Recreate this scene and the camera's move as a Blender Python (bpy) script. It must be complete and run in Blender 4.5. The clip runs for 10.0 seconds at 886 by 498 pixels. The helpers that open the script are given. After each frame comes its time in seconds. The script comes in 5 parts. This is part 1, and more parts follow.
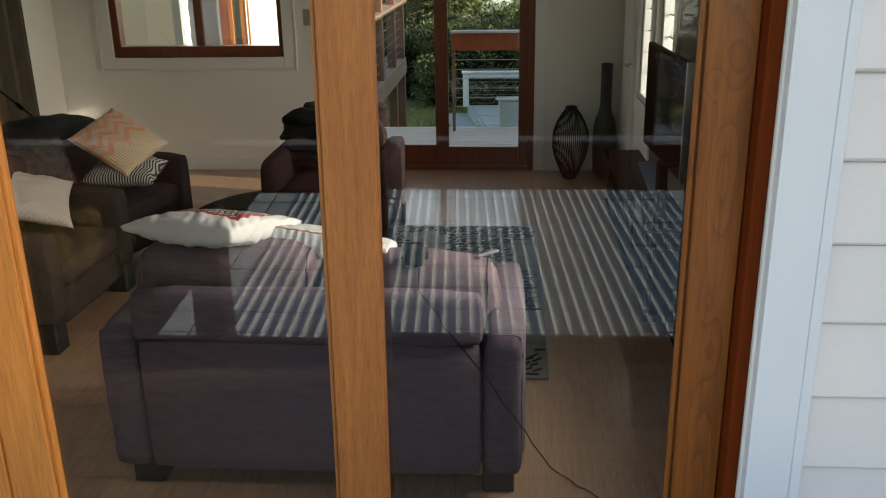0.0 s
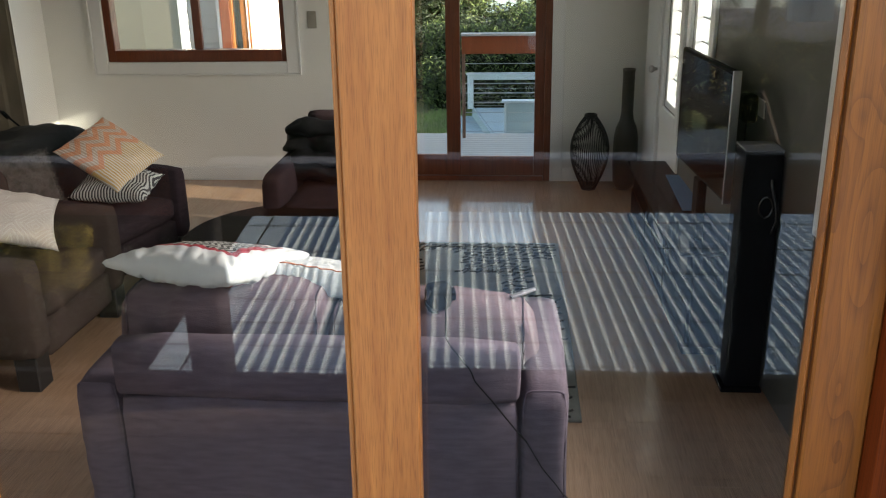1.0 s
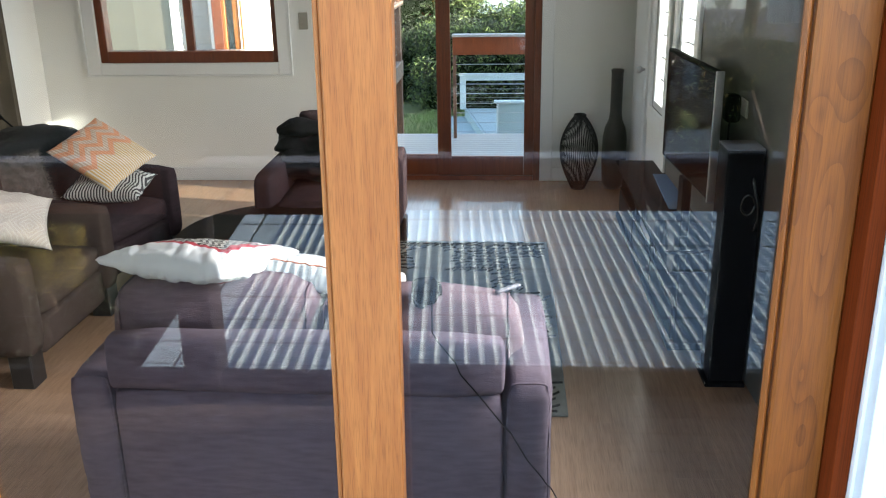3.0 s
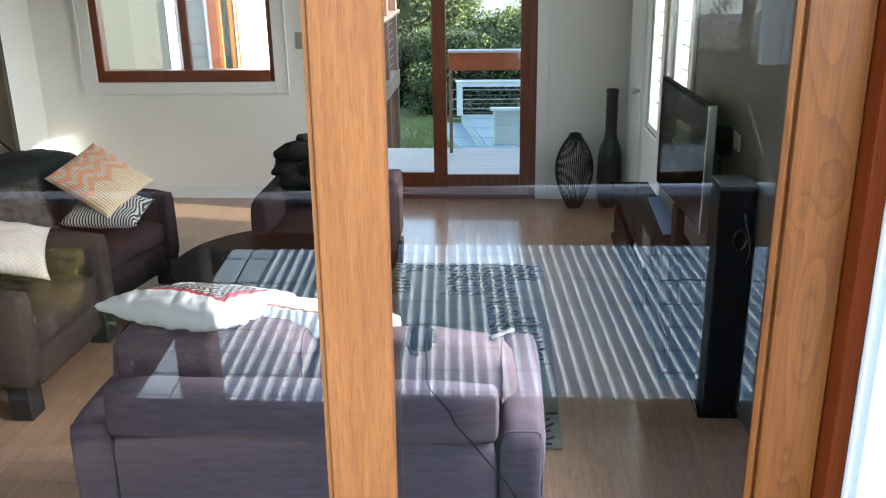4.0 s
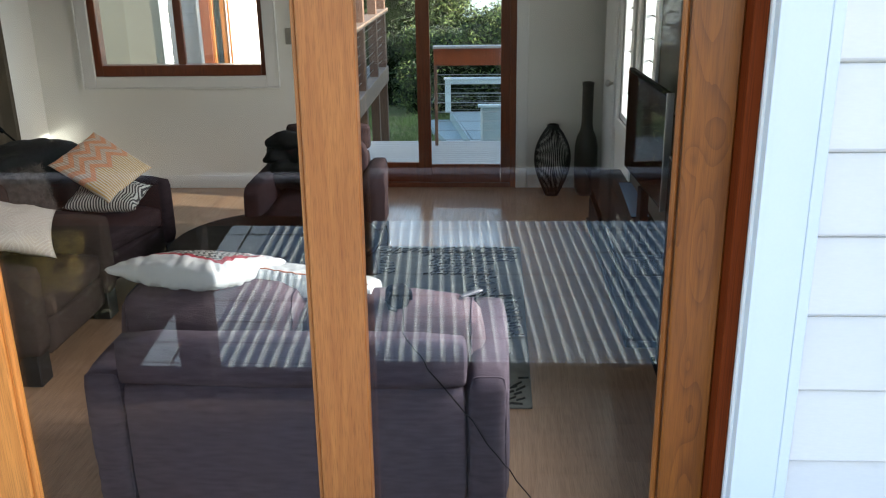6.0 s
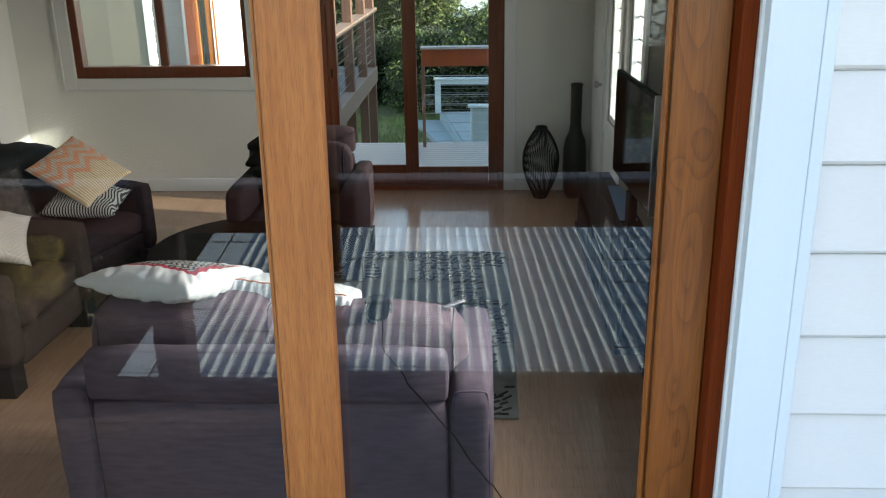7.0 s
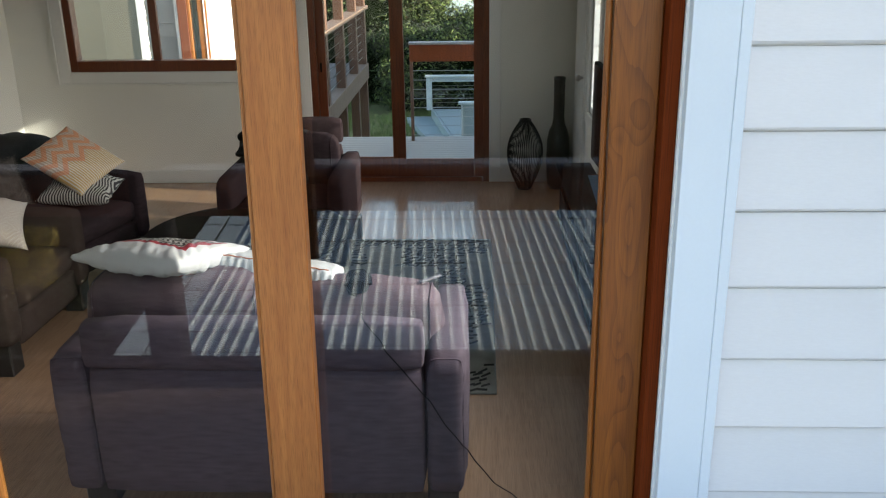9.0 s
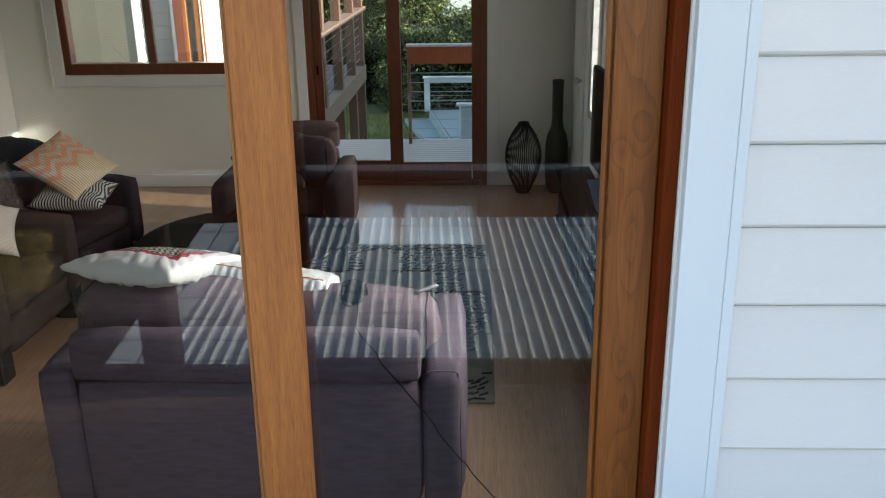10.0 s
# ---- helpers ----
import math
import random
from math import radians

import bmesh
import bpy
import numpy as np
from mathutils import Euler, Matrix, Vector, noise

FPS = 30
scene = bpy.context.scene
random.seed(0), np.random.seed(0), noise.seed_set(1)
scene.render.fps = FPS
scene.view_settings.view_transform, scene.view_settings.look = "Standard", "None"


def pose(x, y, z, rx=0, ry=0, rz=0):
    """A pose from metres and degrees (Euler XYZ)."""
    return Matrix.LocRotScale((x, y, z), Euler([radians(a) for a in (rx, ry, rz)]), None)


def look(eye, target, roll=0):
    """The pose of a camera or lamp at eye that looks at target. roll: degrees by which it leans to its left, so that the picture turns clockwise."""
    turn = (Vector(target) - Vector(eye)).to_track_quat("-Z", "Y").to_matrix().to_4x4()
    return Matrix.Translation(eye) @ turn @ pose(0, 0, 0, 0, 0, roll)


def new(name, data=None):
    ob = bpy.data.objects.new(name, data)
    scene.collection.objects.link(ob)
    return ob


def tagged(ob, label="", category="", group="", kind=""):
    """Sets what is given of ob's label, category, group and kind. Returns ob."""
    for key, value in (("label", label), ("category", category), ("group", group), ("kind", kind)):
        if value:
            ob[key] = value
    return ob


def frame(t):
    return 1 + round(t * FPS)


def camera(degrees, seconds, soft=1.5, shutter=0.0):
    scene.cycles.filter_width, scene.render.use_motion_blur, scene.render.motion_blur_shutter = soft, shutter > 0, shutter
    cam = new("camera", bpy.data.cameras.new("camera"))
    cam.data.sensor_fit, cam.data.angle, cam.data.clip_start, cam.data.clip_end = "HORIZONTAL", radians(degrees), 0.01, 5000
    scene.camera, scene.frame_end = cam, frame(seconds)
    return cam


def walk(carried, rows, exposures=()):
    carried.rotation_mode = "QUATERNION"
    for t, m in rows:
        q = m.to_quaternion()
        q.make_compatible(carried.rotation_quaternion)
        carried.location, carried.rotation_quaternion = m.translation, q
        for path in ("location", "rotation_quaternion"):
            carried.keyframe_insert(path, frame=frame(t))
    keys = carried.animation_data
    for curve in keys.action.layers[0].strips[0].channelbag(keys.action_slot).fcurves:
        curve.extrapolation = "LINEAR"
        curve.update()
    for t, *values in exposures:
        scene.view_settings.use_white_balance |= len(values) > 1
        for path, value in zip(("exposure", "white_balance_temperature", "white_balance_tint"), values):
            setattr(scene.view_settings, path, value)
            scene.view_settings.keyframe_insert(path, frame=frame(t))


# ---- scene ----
cam = camera(52.6, 10.0, soft=1.1)
PATH = [
    (0, (0.055, 0.022, 1.978), (-0.098, 1.903, 1.317), -1.0),
    (0.5, (0.008, 0.319, 1.969), (-0.147, 2.201, 1.31), -1.0),
    (1, (-0.065, 0.441, 1.958), (-0.22, 2.322, 1.298), -1.0),
    (1.5, (-0.081, 0.41, 1.941), (-0.231, 2.292, 1.281), -0.9),
    (2, (-0.067, 0.379, 1.929), (-0.214, 2.261, 1.269), -1.0),
    (2.5, (-0.049, 0.373, 1.923), (-0.193, 2.255, 1.264), -1.0),
    (4, (-0.027, 0.395, 2.117), (-0.162, 2.279, 1.459), -1.0),
    (4.5, (-0.019, 0.315, 2.128), (-0.151, 2.2, 1.473), -1.0),
    (5, (0.008, 0.104, 2.122), (-0.122, 1.987, 1.462), -1.0),
    (5.5, (0.032, 0.038, 2.122), (-0.093, 1.922, 1.463), -1.0),
    (7, (0.085, 0.149, 2.122), (-0.012, 2.034, 1.461), -1.0),
    (7.5, (0.092, 0.234, 2.11), (-0.002, 2.119, 1.45), -1.0),
    (8, (0.109, 0.193, 2.115), (0.02, 2.078, 1.455), -0.9),
    (8.5, (0.135, 0.017, 2.105), (0.048, 1.902, 1.442), -0.9),
    (9, (0.155, -0.046, 2.104), (0.072, 1.84, 1.441), -0.9),
    (9.5, (0.171, -0.036, 2.103), (0.089, 1.85, 1.44), -0.9),
    (10, (0.157, 0.023, 2.114), (0.078, 1.909, 1.452), -0.9),
]
EXPOSURES = [(0.0, 1.80, 8450, 18), (0.5, 2.01, 7800, 17), (1.0, 2.50, 7450, 17), (1.5, 2.72, 7300, 16), (2.5, 3.02, 7000, 15), (4.0, 3.28, 6550, 14), (4.5, 3.20, 6550, 13), (5.0, 3.09, 6400, 13), (5.5, 2.78, 6650, 16), (7.0, 2.34, 6950, 12), (7.5, 2.33, 6950, 12), (9.0, 2.13, 7200, 15), (10.0, 2.07, 7250, 15)]
walk(cam, [(t, look(eye, target, roll)) for t, eye, target, roll in PATH], EXPOSURES)

# ---- world, sun, exposure ----
SUN_ELEV, SUN_AZ = 18.5, -11.3
world = bpy.data.worlds.new("world")
scene.world = world
world.use_nodes = True
wn = world.node_tree.nodes
sky = wn.new("ShaderNodeTexSky")
sky.sky_type, sky.sun_disc = "NISHITA", False
sky.sun_elevation, sky.sun_rotation = radians(SUN_ELEV), radians(90 - SUN_AZ)
world.node_tree.links.new(sky.outputs[0], wn["Background"].inputs[0])
wn["Background"].inputs[1].default_value = 0.15
sun = new("sun", bpy.data.lights.new("sun", "SUN"))
sun.data.energy, sun.data.angle, sun.data.color = 5.0, radians(0.5), (1.0, 0.90, 0.77)
ce = math.cos(radians(SUN_ELEV))
sun_way = Vector((ce * math.cos(radians(SUN_AZ)), ce * math.sin(radians(SUN_AZ)), math.sin(radians(SUN_ELEV))))
sun.matrix_world = look(sun_way * 30, (0, 0, 0))
# area lamps added in the openings of the side windows, standing in for sky light
for sky_at, sky_to, sky_w, sky_h, sky_watts, beam in (((1.095, 3.09, 1.68), (-1.3, 3.1, 0.65), 0.92, 1.25, 6.9, 95), ((1.155, 5.86, 1.41), (-2.0, 6.5, 0.2), 0.44, 1.32, 4.0, 75), ((1.14, 6.65, 1.53), (-2.0, 6.9, 1.0), 0.38, 1.4, 1.8, 140)):
    skylight = new("window_fill_lamp", bpy.data.lights.new("window_fill_lamp", "AREA"))
    skylight.data.shape, skylight.data.size, skylight.data.size_y, skylight.data.spread = "RECTANGLE", sky_w, sky_h, radians(beam)
    skylight.data.energy, skylight.data.color = sky_watts, (0.97, 0.97, 1.0)
    skylight.matrix_world = look(sky_at, sky_to)


# ---- materials ----
def mat(name, color, rough=0.6, metal=0.0, vary=0.15, scale=6.0, fine=60.0, bump=0.1, stretch=(1, 1, 1), color2=None, rand=0.0, coat=0.0, spec=0.5):
    """Two scales of colour variation and a fine bump, in object space."""
    m = bpy.data.materials.new(name)
    m.use_nodes = True
    n, l = m.node_tree.nodes, m.node_tree.links
    b = n["Principled BSDF"]
    b.inputs["Roughness"].default_value, b.inputs["Metallic"].default_value = rough, metal
    b.inputs["Coat Weight"].default_value, b.inputs["Specular IOR Level"].default_value = coat, spec
    tc, mp = n.new("ShaderNodeTexCoord"), n.new("ShaderNodeMapping")
    mp.inputs["Scale"].default_value = stretch
    l.new(tc.outputs["Object"], mp.inputs[0])
    n1, n2 = n.new("ShaderNodeTexNoise"), n.new("ShaderNodeTexNoise")
    n1.inputs["Scale"].default_value, n1.inputs["Detail"].default_value = scale, 4
    n2.inputs["Scale"].default_value, n2.inputs["Detail"].default_value = fine, 3
    l.new(mp.outputs[0], n1.inputs[0]), l.new(mp.outputs[0], n2.inputs[0])
    c2 = color2 or [max(0, c * (1 - vary * 2)) for c in color]
    mix1, mix2 = n.new("ShaderNodeMix"), n.new("ShaderNodeMix")
    mix1.data_type = mix2.data_type = "RGBA"
    r1 = n.new("ShaderNodeMapRange")
    r1.inputs[1].default_value, r1.inputs[2].default_value = 0.3, 0.7
    l.new(n1.outputs[0], r1.inputs[0]), l.new(r1.outputs[0], mix1.inputs[0])
    mix1.inputs[6].default_value, mix1.inputs[7].default_value = (*color, 1), (*c2, 1)
    mix2.blend_type = "MULTIPLY"
    mix2.inputs[0].default_value = min(1.0, vary * 2)
    r2 = n.new("ShaderNodeMapRange")
    r2.inputs[1].default_value, r2.inputs[2].default_value, r2.inputs[3].default_value, r2.inputs[4].default_value = 0.25, 0.75, 0.7, 1.15
    l.new(n2.outputs[0], r2.inputs[0])
    l.new(mix1.outputs[2], mix2.inputs[6]), l.new(r2.outputs[0], mix2.inputs[7])
    out = mix2.outputs[2]
    if rand:
        oi, hsv, rr = n.new("ShaderNodeObjectInfo"), n.new("ShaderNodeHueSaturation"), n.new("ShaderNodeMapRange")
        rr.inputs[3].default_value, rr.inputs[4].default_value = 1 - rand, 1 + rand
        l.new(oi.outputs["Random"], rr.inputs[0]), l.new(rr.outputs[0], hsv.inputs["Value"]), l.new(out, hsv.inputs["Color"])
        out = hsv.outputs[0]
    l.new(out, b.inputs["Base Color"])
    if bump:
        bp = n.new("ShaderNodeBump")
        bp.inputs["Strength"].default_value, bp.inputs["Distance"].default_value = bump, 0.01
        l.new(n2.outputs[0], bp.inputs["Height"]), l.new(bp.outputs[0], b.inputs["Normal"])
    return m


def op(n, l, kind, a, b=None, c=None):
    x = n.new("ShaderNodeMath")
    x.operation = kind
    for i, v in enumerate((a, b, c)):
        if v is None:
            continue
        if isinstance(v, (int, float)):
            x.inputs[i].default_value = v
        else:
            l.new(v, x.inputs[i])
    return x.outputs[0]


def wood(name, light, dark, axis=2, rough=0.4, size=1.0, coat=0.0, rand=0.0, spec=0.5, pore=(420, 9), figures=()):
    """Long grain along one axis: stretched streaks, broad figure and fine pores. figures: (x, z, width, height, rise) of knots
    and arches, round which the growth lines bend."""
    m = bpy.data.materials.new(name)
    m.use_nodes = True
    n, l = m.node_tree.nodes, m.node_tree.links
    b = n["Principled BSDF"]
    b.inputs["Roughness"].default_value, b.inputs["Coat Weight"].default_value = rough, coat
    b.inputs["Coat Roughness"].default_value, b.inputs["Specular IOR Level"].default_value = 0.12, spec
    tc = n.new("ShaderNodeTexCoord")
    def stretched(across, along, detail, dist=0.0):
        mp, t = n.new("ShaderNodeMapping"), n.new("ShaderNodeTexNoise")
        s = [across / size] * 3
        s[axis] = along / size
        mp.inputs["Scale"].default_value = s
        t.inputs["Scale"].default_value, t.inputs["Detail"].default_value, t.inputs["Distortion"].default_value = 1.0, detail, dist
        l.new(tc.outputs["Object"], mp.inputs[0]), l.new(mp.outputs[0], t.inputs[0])
        return t
    streak, figure, pores = stretched(55, 2.2, 5, 0.4), stretched(9, 0.9, 3, 1.5), stretched(*pore, 2)
    if figures:
        sep = n.new("ShaderNodeSeparateXYZ")
        l.new(tc.outputs["Object"], sep.inputs[0])
        field = op(n, l, "MULTIPLY_ADD", stretched(9, 1.1, 1.5, 0.8).outputs[0], 3.4, op(n, l, "MULTIPLY", sep.outputs[0], 13.0))
        for fx, fz, fw, fh, rise in figures:
            du, dv = op(n, l, "DIVIDE", op(n, l, "SUBTRACT", sep.outputs[0], fx), fw), op(n, l, "DIVIDE", op(n, l, "SUBTRACT", sep.outputs[2], fz), fh)
            r2 = op(n, l, "ADD", op(n, l, "MULTIPLY", du, du), op(n, l, "MULTIPLY", dv, dv))
            field = op(n, l, "MULTIPLY_ADD", op(n, l, "POWER", 2.718, op(n, l, "MULTIPLY", r2, -1.0)), rise, field)
        band = op(n, l, "POWER", op(n, l, "FRACT", field), 3.0)
        figure = op(n, l, "MULTIPLY_ADD", band, -0.32, 0.58).node
    ramp = n.new("ShaderNodeValToRGB")
    ramp.color_ramp.elements[0].position, ramp.color_ramp.elements[1].position = 0.32, 0.68
    ramp.color_ramp.elements[0].color, ramp.color_ramp.elements[1].color = (*dark, 1), (*light, 1)
    ad = n.new("ShaderNodeMath")
    ad.operation = "MULTIPLY_ADD"
    ad.inputs[1].default_value = 0.5 if figures else 0.7
    l.new(streak.outputs[0], ad.inputs[0])
    m2 = n.new("ShaderNodeMath")
    m2.operation = "MULTIPLY"
    m2.inputs[1].default_value = 0.5 if figures else 0.3
    l.new(figure.outputs[0], m2.inputs[0]), l.new(m2.outputs[0], ad.inputs[2]), l.new(ad.outputs[0], ramp.inputs[0])
    mix, r2 = n.new("ShaderNodeMix"), n.new("ShaderNodeMapRange")
    mix.data_type, mix.blend_type = "RGBA", "MULTIPLY"
    mix.inputs[0].default_value = 0.35 if figures else 0.52
    r2.inputs[1].default_value, r2.inputs[2].default_value, r2.inputs[3].default_value, r2.inputs[4].default_value = 0.38, 0.5, 0.55, 1.04
    l.new(pores.outputs[0], r2.inputs[0]), l.new(ramp.outputs[0], mix.inputs[6]), l.new(r2.outputs[0], mix.inputs[7])
    out = mix.outputs[2]
    if rand:
        oi, hsv, rr = n.new("ShaderNodeObjectInfo"), n.new("ShaderNodeHueSaturation"), n.new("ShaderNodeMapRange")
        rr.inputs[3].default_value, rr.inputs[4].default_value = 1 - rand, 1 + rand
        l.new(oi.outputs["Random"], rr.inputs[0]), l.new(rr.outputs[0], hsv.inputs["Value"]), l.new(out, hsv.inputs["Color"])
        out = hsv.outputs[0]
    l.new(out, b.inputs["Base Color"])
    bp = n.new("ShaderNodeBump")
    bp.inputs["Strength"].default_value, bp.inputs["Distance"].default_value = 0.12, 0.004
    l.new(pores.outputs[0], bp.inputs["Height"]), l.new(bp.outputs[0], b.inputs["Normal"])
    return m


def glass(name, gloss=0.045, tint=(0.93, 0.96, 0.95), rough=0.0, smear=0.0):
    """Clear pane: it lets light straight through and mirrors a little, more at a slant."""
    m = bpy.data.materials.new(name)
    m.use_nodes = True
    n, l = m.node_tree.nodes, m.node_tree.links
    n.remove(n["Principled BSDF"])
    tr, gl, mx, lw = n.new("ShaderNodeBsdfTransparent"), n.new("ShaderNodeBsdfGlossy"), n.new("ShaderNodeMixShader"), n.new("ShaderNodeLayerWeight")
    tr.inputs[0].default_value, gl.inputs["Roughness"].default_value = (*tint, 1), rough
    lw.inputs[0].default_value = 0.5
    p, ma = n.new("ShaderNodeMath"), n.new("ShaderNodeMath")
    p.operation, ma.operation = "POWER", "MULTIPLY_ADD"
    p.inputs[1].default_value, ma.inputs[1].default_value, ma.inputs[2].default_value = 5.0, 1 - gloss, gloss
    l.new(lw.outputs["Facing"], p.inputs[0]), l.new(p.outputs[0], ma.inputs[0]), l.new(ma.outputs[0], mx.inputs[0])
    l.new(tr.outputs[0], mx.inputs[1]), l.new(gl.outputs[0], mx.inputs[2])
    out = mx
    if smear:
        tc, mp, no, di, m2 = n.new("ShaderNodeTexCoord"), n.new("ShaderNodeMapping"), n.new("ShaderNodeTexNoise"), n.new("ShaderNodeBsdfDiffuse"), n.new("ShaderNodeMixShader")
        mp.inputs["Scale"].default_value = (40, 1, 5.0)
        no.inputs["Scale"].default_value, no.inputs["Detail"].default_value = 1.0, 6
        l.new(tc.outputs["Object"], mp.inputs[0]), l.new(mp.outputs[0], no.inputs[0])
        r = n.new("ShaderNodeMapRange")
        r.inputs[1].default_value, r.inputs[2].default_value, r.inputs[4].default_value = 0.62, 0.82, smear
        di.inputs[0].default_value = (0.75, 0.75, 0.72, 1)
        l.new(no.outputs[0], r.inputs[0]), l.new(r.outputs[0], m2.inputs[0]), l.new(mx.outputs[0], m2.inputs[1]), l.new(di.outputs[0], m2.inputs[2])
        out = m2
    l.new(out.outputs[0], n["Material Output"].inputs[0])
    return m


def patterned(name, build, rough=0.85, weave=400.0):
    """Cloth whose colour comes from build(nodes, links, u, v) over the object's x and y."""
    m = bpy.data.materials.new(name)
    m.use_nodes = True
    n, l = m.node_tree.nodes, m.node_tree.links
    b = n["Principled BSDF"]
    b.inputs["Roughness"].default_value = rough
    tc, sep = n.new("ShaderNodeTexCoord"), n.new("ShaderNodeSeparateXYZ")
    l.new(tc.outputs["Object"], sep.inputs[0])
    l.new(build(n, l, sep.outputs[0], sep.outputs[1]), b.inputs["Base Color"])
    no, bp = n.new("ShaderNodeTexNoise"), n.new("ShaderNodeBump")
    no.inputs["Scale"].default_value = weave
    bp.inputs["Strength"].default_value, bp.inputs["Distance"].default_value = 0.3, 0.003
    l.new(tc.outputs["Object"], no.inputs[0]), l.new(no.outputs[0], bp.inputs["Height"]), l.new(bp.outputs[0], b.inputs["Normal"])
    return m


def blend(n, l, f, a, b):
    x = n.new("ShaderNodeMix")
    x.data_type = "RGBA"
    l.new(f, x.inputs[0])
    for i, v in ((6, a), (7, b)):
        if isinstance(v, tuple):
            x.inputs[i].default_value = (*v, 1)
        else:
            l.new(v, x.inputs[i])
    return x.outputs[2]


def chevron(n, l, u, v):
    v = op(n, l, "MULTIPLY", v, -1.0)
    tri = op(n, l, "PINGPONG", u, 0.075)
    band = op(n, l, "FRACT", op(n, l, "MULTIPLY", op(n, l, "ADD", v, tri), 12.0))
    zig = op(n, l, "GREATER_THAN", band, 0.5)
    fine = op(n, l, "GREATER_THAN", op(n, l, "FRACT", op(n, l, "MULTIPLY", u, 62.0)), 0.45)
    stripes = blend(n, l, fine, (0.66, 0.61, 0.55), (0.58, 0.37, 0.15))
    coral = blend(n, l, fine, (0.72, 0.37, 0.23), (0.66, 0.27, 0.15))
    pale = blend(n, l, fine, (0.66, 0.55, 0.47), (0.48, 0.35, 0.28))
    zz = blend(n, l, zig, pale, coral)
    side = op(n, l, "LESS_THAN", op(n, l, "ADD", v, op(n, l, "MULTIPLY", tri, 0.9)), 0.085)
    return blend(n, l, side, stripes, zz)


def zebra(n, l, u, v):
    wob = op(n, l, "MULTIPLY", op(n, l, "SINE", op(n, l, "MULTIPLY", v, 25.0)), 0.012)
    s = op(n, l, "GREATER_THAN", op(n, l, "FRACT", op(n, l, "MULTIPLY", op(n, l, "ADD", u, wob), 58.0)), 0.5)
    return blend(n, l, s, (0.03, 0.035, 0.04), (0.55, 0.55, 0.52))


def key_lines(n, l, u, v):
    d = op(n, l, "ADD", op(n, l, "PINGPONG", op(n, l, "ABSOLUTE", u), 0.11), op(n, l, "PINGPONG", op(n, l, "ABSOLUTE", v), 0.09))
    s = op(n, l, "GREATER_THAN", op(n, l, "FRACT", op(n, l, "MULTIPLY", d, 38.0)), 0.72)
    return blend(n, l, s, (0.50, 0.45, 0.42), (0.57, 0.53, 0.505))


def red_print(n, l, u, v):
    d = op(n, l, "MAXIMUM", op(n, l, "MULTIPLY", op(n, l, "ABSOLUTE", op(n, l, "SUBTRACT", u, 0.03)), 5.6), op(n, l, "MULTIPLY", op(n, l, "ABSOLUTE", v), 8.0))
    k = op(n, l, "GREATER_THAN", op(n, l, "FRACT", op(n, l, "MULTIPLY", op(n, l, "ADD", u, op(n, l, "PINGPONG", v, 0.02)), 42.0)), 0.5)
    motif = blend(n, l, k, (0.03, 0.028, 0.028), (0.26, 0.25, 0.24))
    red = blend(n, l, op(n, l, "GREATER_THAN", d, 0.84), motif, (0.27, 0.016, 0.03))
    return blend(n, l, op(n, l, "GREATER_THAN", d, 1.0), red, (0.48, 0.49, 0.50))


